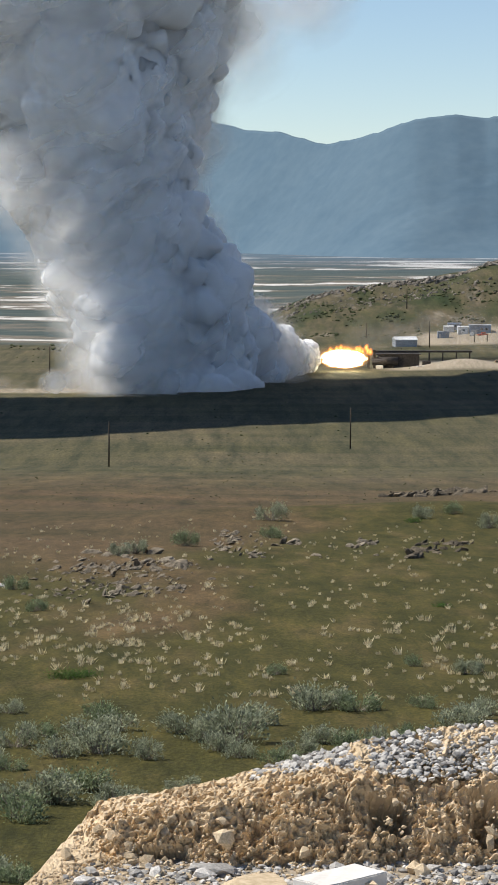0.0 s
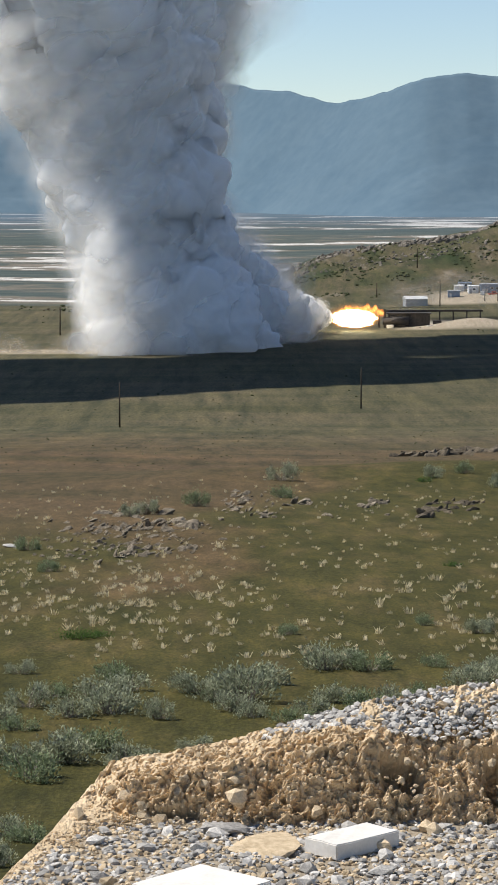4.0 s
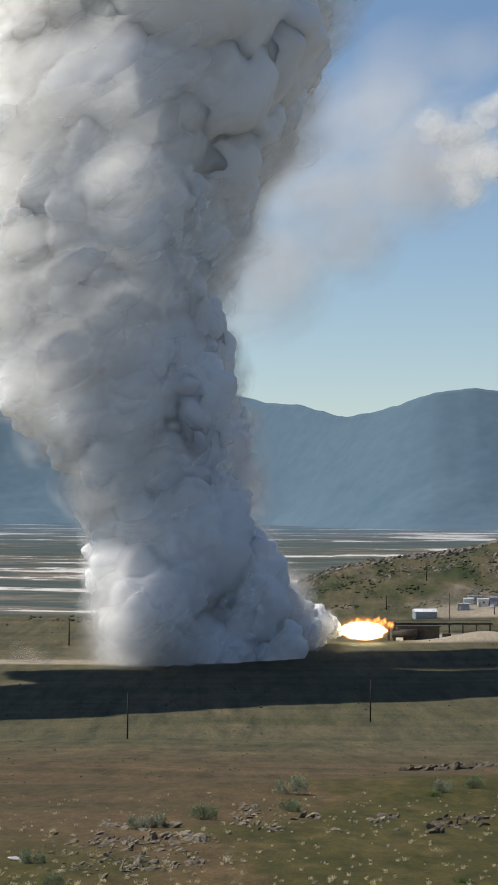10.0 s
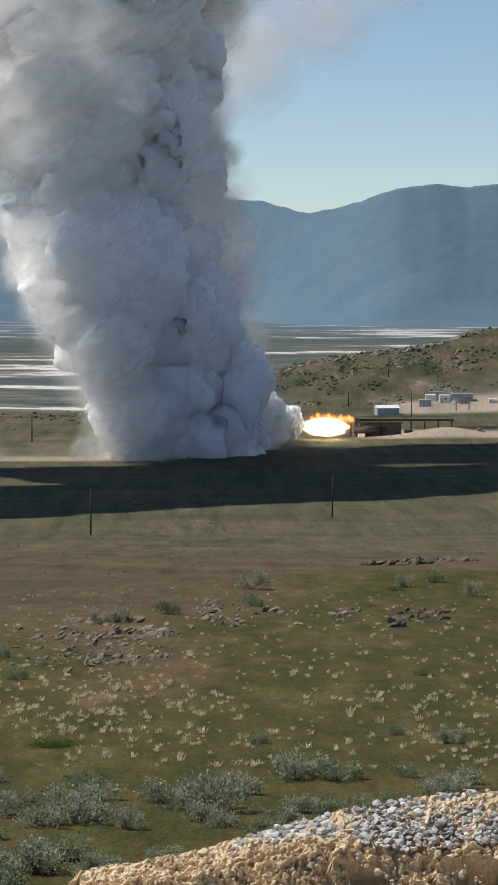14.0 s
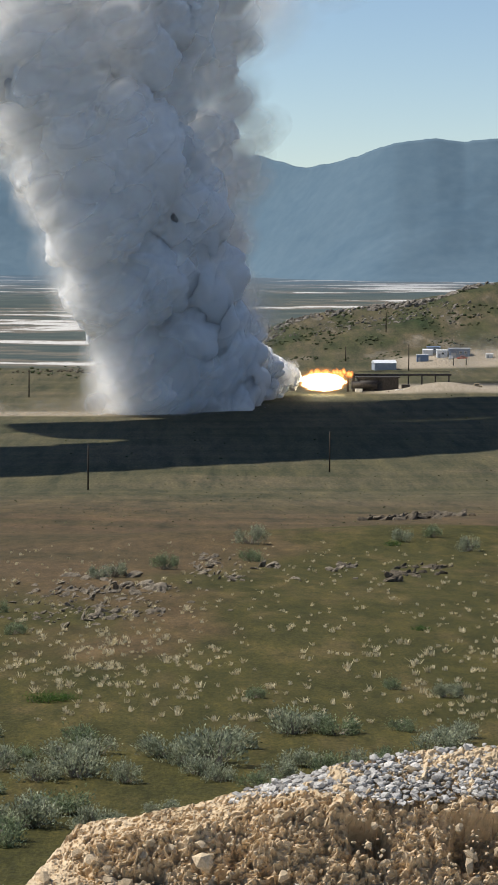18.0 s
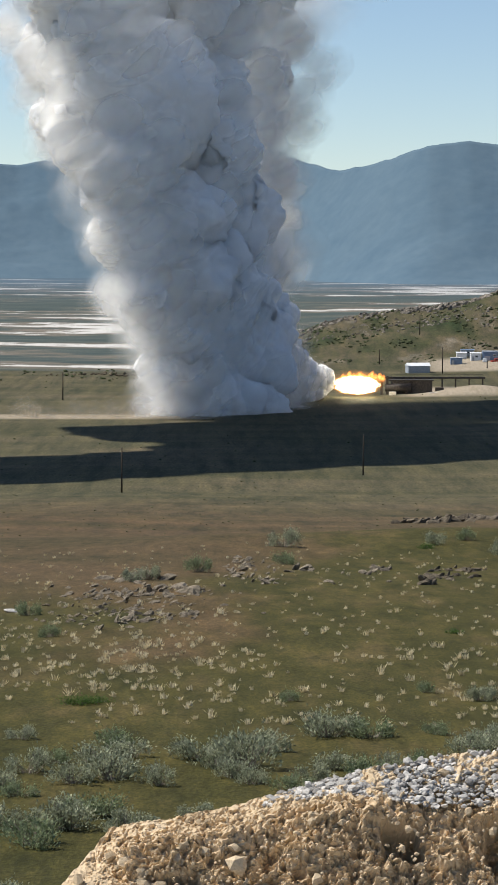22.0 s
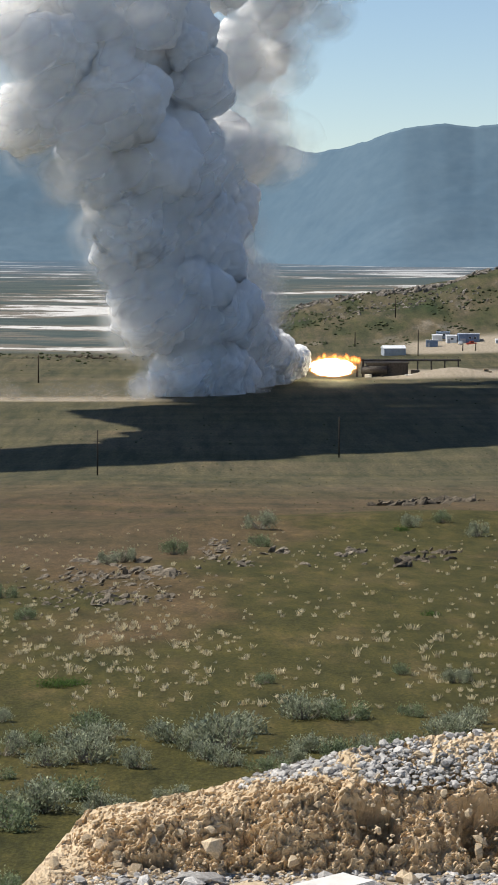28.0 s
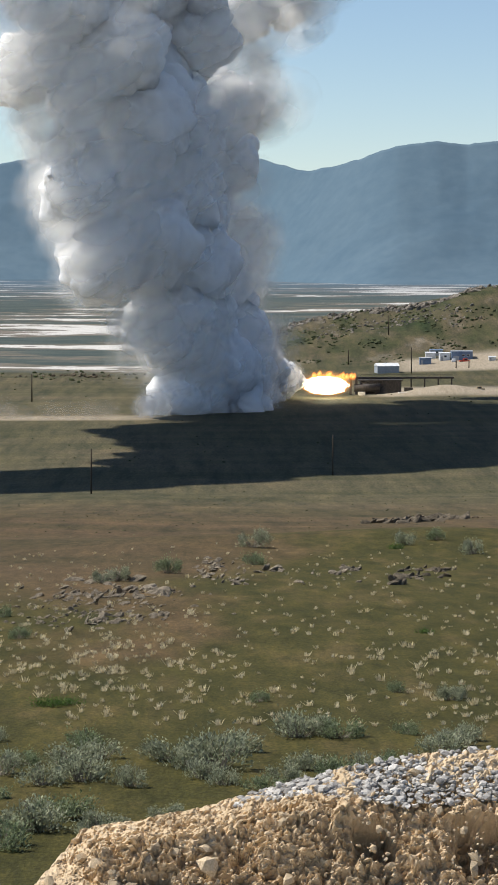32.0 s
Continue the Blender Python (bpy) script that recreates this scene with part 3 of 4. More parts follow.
def make_column():
    # dense heart of the column: great billows up its middle
    for k in range(20):
        h = -270 + k * 24.0
        r = 0.92 * narrowest(h, 6.0)
        RIDERS.append(Rider(add_puff(r, GREAT, "smoke_heart", None, 0.8), r * 0.9, h, 6.0, rng.uniform(0, 6.28), rng.uniform(0.2, 0.9), rng.uniform(-0.02, 0.02)))
    # billows at its edges, and others sunk in its face
    for k in range(96):
        h = -270 + k * 4.9
        r = rng.uniform(9, 20) + 0.07 * max(0, h + 50)
        phi, rho = ((rng.uniform(2.7, 3.8), rng.uniform(0.85, 1.0)), (rng.uniform(5.7, 6.7), rng.uniform(0.85, 1.0)), (rng.uniform(3.6, 5.8), rng.uniform(0.55, 0.8)))[k % 3]
        RIDERS.append(Rider(add_puff(r, LUMPS, "smoke_billow", None, 0.85), r * 0.86, h, rng.uniform(5.6, 6.4), phi, rho, rng.uniform(-0.05, 0.05)))
    # thin torn smoke about its edges
    for k in range(100):
        h = -270 + k * 4.8
        r = rng.uniform(7, 14) + 0.06 * max(0, h + 50)
        RIDERS.append(Rider(add_puff(r), r * 0.62, h, rng.uniform(5.0, 6.6), (rng.uniform(2.7, 3.6), rng.uniform(5.7, 6.5))[k % 2], rng.uniform(0.97, 1.1), rng.uniform(-0.05, 0.05), -0.5))
    # soft thin billows over the front
    for k in range(215):
        h = -270 + k * 2.2
        r = rng.uniform(13, 24) + 0.06 * max(0, h + 50)
        RIDERS.append(Rider(add_puff(r, VEILS, "smoke_veil"), r * 0.6, h, rng.uniform(5.4, 6.4), rng.uniform(3.4, 6.0), rng.uniform(1.0, 1.35), rng.uniform(-0.04, 0.04), -0.72))
    for k in range(24):
        h = -270 + k * 20
        r = rng.uniform(12, 20) + 0.05 * max(0, h + 50)
        RIDERS.append(Rider(add_puff(r, VEILS, "smoke_veil"), r * 0.5, h, rng.uniform(4.5, 6), (rng.uniform(2.7, 3.6), rng.uniform(5.9, 6.7))[k % 2], rng.uniform(0.98, 1.08), rng.uniform(-0.02, 0.02), -0.6))


make_column()


class Drifter:
    """A billow with a straight drift, a sway and a slow roll."""

    def __init__(self, ob, at, drift, roll, sway=0.0, lean=0.0):
        self.lean = lean
        self.ob, self.place, self.drift, self.roll, self.sway = ob, Vector(at), Vector(drift), roll, sway

    def at(self, t):
        p = self.place.x * 1.7
        off = Vector((-math.cos(0.9 * t + p), 0, 0.8 * math.sin(0.9 * t + p))) * self.sway
        return Matrix.LocRotScale(self.place + self.drift * t + off, Euler((self.lean, self.roll * t + self.place.x, 0.6 * self.lean), "YXZ"), None)


def make_jet():
    # exhaust between the flame and the column, a wedge that thickens as it turns up
    for k in range(56):
        f = (k + 0.5) / 56
        tall = 9 + 17 * f + 20 * f * f
        r = 4.2 + 10 * f + rng.uniform(-0.6, 0.6)
        x = 28.0 - 47 * f + rng.uniform(-1.5, 1.5)
        z = -54.5 + r * 0.6 + rng.uniform(0, 1.0) * max(0.5, tall - 1.5 * r)
        y = RANGE - 4 - 64 * f + rng.uniform(-5, 7) * (0.3 + f)
        RIDERS.append(Drifter(add_puff(r, JETS, "jet_billow", None, 0.85), (x, y, z), (0.3 * f, 0, 0.05), rng.uniform(-0.25, 0.25), 1.2 + 2 * f))
    for k in range(26):
        f = (k + 0.5) / 26
        tall = 9 + 17 * f + 20 * f * f
        r = 5 + 10 * f
        RIDERS.append(Drifter(add_puff(r), (27 - 48 * f + rng.uniform(-2, 2), RANGE - 12 - 85 * f, -55 + rng.uniform(0.2, 0.9) * tall), (0.3 * f, 0, 0.05), rng.uniform(-0.1, 0.1), 1.2 + 2 * f, -0.5))
    for k in range(16):
        f = (k + 0.5) / 16
        r = 6 + 6 * f
        RIDERS.append(Drifter(add_puff(r, JETS, "jet_billow", None, 0.85), (21 - 44 * f, RANGE - 16 - 78 * f, -55 + 0.35 * r), (0.2 * f, 0, 0.03), rng.uniform(-0.2, 0.2), 0.8))
    # thin skirt where the jet runs along the ground
    for k in range(14):
        f = k / 13
        r = rng.uniform(6, 9)
        RIDERS.append(Drifter(add_puff(r, PUFFS if k % 2 else VEILS), (10 - 70 * f, 940 - 85 * f, -55.5 + 0.5 * r), (1.1 * f, 0.4, 0.02), rng.uniform(-0.05, 0.05)))


make_jet()
smoke_canopy = empty("smoke_canopy", Matrix(), "spreading high smoke cloud drifting off the column", "smoke")


def make_canopy():
    # high cloud overhead, which shades the plain; each billow is set by the place of its shadow on the ground
    def shade(gx, gy, drift):
        at = Vector((gx + rng.uniform(-4, 4), gy + rng.uniform(-3, 3), -55)) + SUN * ((310 + rng.uniform(-5, 5)) / SUN.z)
        RIDERS.append(Drifter(add_puff(rng.uniform(26, 30), DENSES, "smoke_heart", smoke_canopy, 0.95), at, drift, 0.01))

    for k in range(11):
        gx = -110 + 22 * k
        front = 722 + 0.65 * gx + 24
        far = front + 86 if gx < -20 else max(front + 10, 818 - 14 * sm(25, 55, gx))
        for j in range(6 if gx < -20 else 8):
            f = j / (5 if gx < -20 else 7)
            shade(gx, front + (far - front) * f, (0.1, -2.65 - 2.9 * f, 0) if gx < -20 else (0.0, -2.65 * (1 - f), 0))
    for k in range(5):
        for gy in (784, 800, 815):
            shade(-72 + 20 * k + 0.3 * (832 - gy), gy, (1.7, -0.4, 0))
    # thin smoke torn off the head of the column, farther back
    for k in range(34):
        f = k / 33
        r = rng.uniform(20, 38)
        at = (-20 + 92 * f + rng.uniform(-14, 14), RANGE + 90 + 50 * f, 70 + 66 * f + rng.uniform(-16, 44))
        RIDERS.append(Drifter(add_puff(r, HAZES, "smoke_haze", smoke_canopy), at, (1.0, 0, 1.4), 0.02, 0.0, -0.6))
    # pale cloud broken off to the side
    for k in range(22):
        r = rng.uniform(9, 19)
        at = (86 + 11 * (k % 6) + rng.uniform(-6, 6), RANGE + 75 + 4 * k, 122 + 13 * (k // 6) + rng.uniform(-6, 6) + 4 * (k % 6))
        RIDERS.append(Drifter(add_puff(r, PUFFS, "puff", smoke_canopy), at, (-0.6, 0, 0.3), 0.02, 0.0, -0.6))


make_canopy()


def make_dust():
    d = empty("dust_cloud", Matrix(), "thin tan dust drifting beside the test stand", "dust")
    for k in range(6):
        r = rng.uniform(9, 14)
        RIDERS.append(Drifter(add_puff(r, DUSTS, "dust_puff", d), (50 + 12 * k, 1040 + 14 * k, -50 + rng.uniform(0, 8)), (2.6, 0.6, 0.15), 0.03))
    e = empty("dust_cloud", Matrix(), "low pale dust blown along the dirt track", "dust")
    for k in range(9):
        r = rng.uniform(4, 7)
        RIDERS.append(Drifter(add_puff(r, DUSTS, "dust_puff", e), (-45 - 5 * k + rng.uniform(-3, 3), 862 + rng.uniform(-6, 8), -55.5 + 0.25 * r), (0.25, 0, 0.02), 0.03))


make_dust()

# ---- the firing ----
TONGUES = []


def make_flame():
    f = empty("rocket_flame", pose(39.0, RANGE, -50.7), "blinding yellow-white rocket flame with orange tongues", "flame")
    for name, material, size, at, label in (("flame_core", FIRE, (9.6, 3.7, 4.1), (0, 0, 0), ""), ("flame_sheath", SHEATH, (11.5, 4.4, 5.6), (0.3, 0, 0.5), "ragged orange edge of the flame")):
        bm = bmesh.new()
        bmesh.ops.create_icosphere(bm, subdivisions=5, radius=1)
        for v in bm.verts:
            p = v.co.copy()
            w = (1.0 - abs(p.x) ** 5.0) ** 0.5 / max(0.02, (1 - p.x * p.x) ** 0.5)
            v.co = (p.x, p.y * w, p.z * min(w, 1.5) * (1 - 0.1 * p.x + 0.08 * noise.noise(p * 3)))
        ob = part(name, bm, material, f, label, True)
        ob.scale, ob.location = size, at
    r = random.Random(3)
    for k in range(16):
        bm = bmesh.new()
        bmesh.ops.create_icosphere(bm, subdivisions=3, radius=1)
        q = Vector((k * 3.7, 1, 2))
        for v in bm.verts:
            p = v.co.copy()
            up = max(0, p.z)
            n = 1 + 0.4 * noise.noise(p * 1.6 + q)
            v.co = ((p.x * (1 - 0.75 * up) + 0.35 * up) * 0.95 * n, p.y * (1 - 0.75 * up) * 0.8 * n, p.z * n)
        ob = part("flame_tongue", bm, FLAME, f, "flickering orange flame tongue", True)
        at = (-4.5 + 14.5 * (k + r.uniform(-0.3, 0.3)) / 15, r.uniform(-1.5, 1.5), 2.6 + r.uniform(0, 0.8) - (0.8 if k > 13 else 0))
        ob.location, ob.scale = at, (1.3, 1.3, 2.0)
        TONGUES.append((ob, at, r.uniform(0, 6.28)))


make_flame()


def make_test_stand():
    g = empty("test_stand", pose(52.5, 1000, ground_z(52.5, 1000)), "dark steel motor test bay under a long raised gantry", "test stand")
    for k, x in enumerate((-3.2, -1.0)):
        part("thrust_post", box(0.9, 1.4, 7.0, (x, 0, 0), 0.06), STEEL, g, "scorched steel post by the nozzle")
    part("bay_wall", box(15.5, 8, 5.0, (8.5, 5, 0), 0.1), STEEL, g)
    part("bay_roof", box(17.0, 9.2, 0.5, (8.3, 5, 5.0), 0.05), STEEL, g)
    for k in range(6):
        part("wall_panel", box(2.2, 0.16, 4.2, (2.2 + 2.55 * k, 0.92, 0.2), 0.03), STEEL, g)
    bm = rod(1.55, 1.55, (-1.8, 0, 2.6), (8, 0, 2.6), 24)
    part("motor_case", bm, STEEL, g, "dark cylindrical motor case", True)
    part("saddle", box(0.8, 2.6, 1.3, (2.0, 0, 0), 0.05), STEEL, g)
    part("saddle", box(0.8, 2.6, 1.3, (6.4, 0, 0), 0.05), STEEL, g)
    deck = part("gantry_deck", box(40, 2.0, 0.7, (17, 8, 5.6), 0.05), STEEL, g)
    for k in range(4):
        part("gantry_leg", box(0.5, 0.5, 6.2, (20.5 + 5.2 * k, 8, -0.6), 0.03), STEEL, g)
    for k in range(9):
        part("railing_post", rod(0.05, 0.05, (1 + 4.4 * k, 7.2, 6.3), (1 + 4.4 * k, 7.2, 7.3), 6), STEEL, g)
    part("handrail", rod(0.05, 0.05, (1, 7.2, 7.3), (36.2, 7.2, 7.3), 6), STEEL, g)
    part("equipment_box", box(3.2, 2.4, 2.6, (19, 1, 0), 0.1), STEEL, g)
    part("blast_block", box(4.6, 2.0, 1.1, (17, -4, 0), 0.12), CONCRETE, g, "pale concrete block")
    part("blast_block", box(2.6, 1.6, 1.3, (0.8, -5, 0), 0.12), CONCRETE, g, "pale concrete block")


make_test_stand()


def shed(name, w, d, h, at, wall, roof, label, pitch=0.25, doors=1, windows=2, turn=0.0):
    """A metal building with a gable roof, a door and windows."""
    g = empty(name, pose(at[0], at[1], ground_z(at[0], at[1]) - 0.1, 0, 0, turn), label, "building", "range buildings")
    part("wall", box(w, d, h), wall, g)
    bm = bmesh.new()
    rise = d * 0.5 * pitch
    o = 0.25
    vs = [bm.verts.new(p) for p in ((-w / 2 - o, -d / 2 - o, h), (w / 2 + o, -d / 2 - o, h), (w / 2 + o, 0, h + rise), (-w / 2 - o, 0, h + rise),
                                    (-w / 2 - o, d / 2 + o, h), (w / 2 + o, d / 2 + o, h))]
    for f in ((0, 1, 2, 3), (3, 2, 5, 4), (1, 5, 2), (0, 3, 4), (0, 4, 5, 1)):
        bm.faces.new([vs[i] for i in f])
    bmesh.ops.recalc_face_normals(bm, faces=bm.faces)
    part("roof", bm, roof, g)
    for k in range(doors):
        dd = part("door", box(1.0 if w < 9 else 2.6, 0.12, min(2.1, h * 0.8), (-w * 0.3 + k * 3.5, -d / 2 - 0.03, 0)), GREYM, g)
        part("handle", box(0.1, 0.06, 0.2, (-w * 0.3 + k * 3.5 + 0.35, -d / 2 - 0.12, 1.0)), STEEL, dd)
    for k in range(windows):
        wf = part("window", box(1.3, 0.1, 1.0, (w * 0.05 + k * 2.2, -d / 2 - 0.03, h * 0.45)), WHITE, g)
        part("pane", box(1.1, 0.06, 0.8, (w * 0.05 + k * 2.2, -d / 2 - 0.07, h * 0.45 + 0.1)), GLASS, wf)
    return g


def make_buildings():
    shed("equipment_shed", 9.6, 7, 3.3, (72.3, 1146), GREYM, WHITE, "small grey metal shed with a white roof", 0.35, 1, 0, 8)
    shed("storage_container", 5.2, 3, 3.3, (91.6, 1178), BLUE, WHITE, "blue steel storage container on the bare pad", 0.03, 1, 0)
    shed("office_trailer", 4.6, 6, 3.6, (101.2, 1189), WHITE, WHITE, "pale metal office trailer beside a blue shop", 0.1, 1, 1)
    shed("workshop", 9.4, 8, 4.2, (108.8, 1187), BLUE, GREYM, "blue-grey metal workshop with a flat roof", 0.06, 1, 2)
    shed("storage_shed", 4.4, 4, 2.9, (95.6, 1199), WHITE, WHITE, "low white storage shed behind a container", 0.2, 0, 0)
    shed("storage_shed", 6.0, 4, 3.0, (98.8, 1206), GREYM, BLUE, "long grey storage shed with a blue roof", 0.12, 0, 1)
    shed("pump_house", 3.0, 3, 2.6, (121.5, 1176), WHITE, WHITE, "small white pump house on bare ground", 0.2, 1, 0)
    # vehicles
    for at, paint, label, turn in (((109.4, 1178), RED, "red pickup truck parked by the workshop", 10), ((98.9, 1006), TAN_STONE, "tan utility truck on the dirt strip", 0),
                                   ((104.6, 1180), WHITE, "white van parked before the office trailer", 90)):
        g = empty("pickup_truck", pose(at[0], at[1], ground_z(*at), 0, 0, turn), label, "truck")
        part("body", box(4.6, 1.8, 0.75, (0, 0, 0.45), 0.12), paint, g)
        part("cab", box(1.9, 1.7, 0.8, (0.2, 0, 1.18), 0.18), paint, g)
        part("windscreen", box(1.5, 1.74, 0.5, (0.2, 0, 1.3), 0.08), GLASS, g)
        for x in (-1.45, 1.45):
            for y in (-0.85, 0.85):
                w = part("wheel", rod(0.38, 0.38, (x, y - 0.12, 0.38), (x, y + 0.12, 0.38), 14), TYRE, g)
                part("rim", rod(0.2, 0.2, (x, y - 0.14, 0.38), (x, y + 0.14, 0.38), 10), GREYM, w)


make_buildings()


def make_poles():
    spots = [(-28.9, 579, 10.0), (27.5, 648, 10.0), (-69.7, 964, 10.2), (82.5, 1138, 11.5), (103.7, 1158, 3.4), (109.3, 1157, 3.4), (57.6, 1190, 7.0), (80.5, 1262, 9.5), (-100, 1010, 9.5)]
    for x, y, h in spots:
        z = ground_z(x, y) - 0.3
        g = empty("utility_pole", pose(x, y, z), "slim dark weathered wooden pole in the grass", "pole", "poles across the range")
        part("post", rod(0.19 if y < 700 else 0.26, 0.14 if y < 700 else 0.2, (0, 0, 0), (0.06, 0, h + 0.3), 10), POLE_WOOD, g, "", True)
        part("pole_cap", rod(0.16, 0.08, (0.06, 0, h + 0.3), (0.06, 0, h + 0.42), 10), STEEL, g)


make_poles()

# ---- rocks and stones ----
def rock_mesh(name, seed, material, sub=1, flat=0.6, cuts=7):
    """An angular stone about 1 across: a ball cut by a few planes."""
    r = random.Random(seed)
    bm = bmesh.new()
    bmesh.ops.create_icosphere(bm, subdivisions=sub, radius=0.6)
    planes = []
    for k in range(cuts):
        n = Vector((r.gauss(0, 1), r.gauss(0, 1), r.gauss(0, 1))).normalized()
        planes.append((n, r.uniform(0.28, 0.48)))
    for v in bm.verts:
        for n, d in planes:
            over = v.co.dot(n) - d
            if over > 0:
                v.co -= n * over
        v.co += 0.03 * noise.noise_vector(v.co * 5 + Vector((seed, 0, 0)))
        v.co.z *= flat
    me = bpy.data.meshes.new(name)
    bm.to_mesh(me)
    bm.free()
    me.materials.append(material)
    return me


def arrays(me):
    v = np.empty(len(me.vertices) * 3)
    me.vertices.foreach_get("co", v)
    f = [tuple(p.vertices) for p in me.polygons]
    return v.reshape(-1, 3), f


def scatter(name, meshes, poses, material, label, category, parent=None):
    """Many small pieces joined into one mesh of kind stuff."""
    base = [arrays(m) for m in meshes]
    verts, faces, n = [], [], 0
    for i, m in enumerate(poses):
        v, f = base[i % len(base)]
        a = np.array(m)
        verts.append(v @ a[:3, :3].T + a[:3, 3])
        faces.extend(tuple(k + n for k in face) for face in f)
        n += len(v)
    me = bpy.data.meshes.new(name)
    me.from_pydata(np.concatenate(verts).tolist(), [], faces)
    me.materials.append(material)
    ob = new(name, me)
    ob.parent = parent
    return tagged(ob, label, category, kind="stuff")


def tumble(r, at, size, lean=0.5):
    return Matrix.LocRotScale(at, Euler((r.gauss(0, lean), r.gauss(0, lean), r.uniform(0, 6.28))), (size * r.uniform(0.8, 1.35), size * r.uniform(0.7, 1.1), size * r.uniform(0.7, 1.1)))


GREY_STONES = [rock_mesh("stone", 10 + k, STONE) for k in range(6)]
TAN_STONES = [rock_mesh("clod", 30 + k, TAN_STONE, flat=0.8) for k in range(6)]
ROCKS = [rock_mesh("rock", 50 + k, ROCK, 2, 0.55) for k in range(7)]

# ---- the berm at the edge of the pad ----
CREST = [(-0.38, 0.095), (-0.186, 0.130), (-0.036, 0.158), (0.084, 0.188), (0.218, 0.232), (0.382, 0.268), (0.561, 0.296), (0.684, 0.306), (1.6, 0.33)]
# past its left end the berm thins out to a lip that bends back along the edge of the pad: run, x, y, height
LIP = [(0.0, -0.38, 6.90, 0.095), (0.1, -0.425, 6.80, 0.052), (0.2, -0.462, 6.70, 0.028), (0.4, -0.502, 6.50, 0.012), (0.6, -0.54, 6.33, 0.006), (0.9, -0.595, 6.07, 0.0), (1.6, -0.73, 5.4, 0.0)]


def line(table, v, col):
    for a, b in zip(table, table[1:]):
        if v <= b[0]:
            return a[col] + (b[col] - a[col]) * max(0, v - a[0]) / (b[0] - a[0])
    return table[-1][col]


def berm_point(s, v):
    """A point of the berm's skin: s runs along it, v from its front foot (0) over the face (0.55) and the crest (0.78) to the back (1)."""
    u = max(0.0, -0.38 - s)
    x, y, c = (line(LIP, u, 1), line(LIP, u, 2), line(LIP, u, 3)) if u > 0 else (s, 6.90, line(CREST, s, 1))
    turn = sm(-0.1, 0.25, u)
    nx, ny = 0.93 * turn, -1 + 0.63 * turn
    thin = 1 - 0.72 * sm(0.0, 0.45, u)
    top = c * (1 - 0.30 * sm(0.0, 0.5, x))
    pts = [(0.46 * thin, -0.04), (0.38 * thin, -0.005), (0.24 * thin, top - 0.012 * thin), (0.0, c + 0.003), (-0.42, min(-0.5, c - 0.55))]
    ks = (0.0, 0.10, 0.55, 0.78, 1.0)
    for i in range(4):
        if v <= ks[i + 1]:
            f = (v - ks[i]) / (ks[i + 1] - ks[i])
            d = pts[i][0] + (pts[i + 1][0] - pts[i][0]) * f
            z = pts[i][1] + (pts[i + 1][1] - pts[i][1]) * f
            return Vector((x + nx * d, y + ny * d, z))


def pit(x, v, cx, cv, wx, wv):
    a, b = abs(x - cx) / wx, abs(v - cv) / wv
    return (1 - sm(0.7, 1.15, a)) * (1 - sm(0.6, 1.2, b))


def crest_spot(r):
    x = r.uniform(0.02, 1.0)
    return berm_point(x, r.uniform(0.57 + 0.14 * sm(0.5, 0.0, x), 0.86))


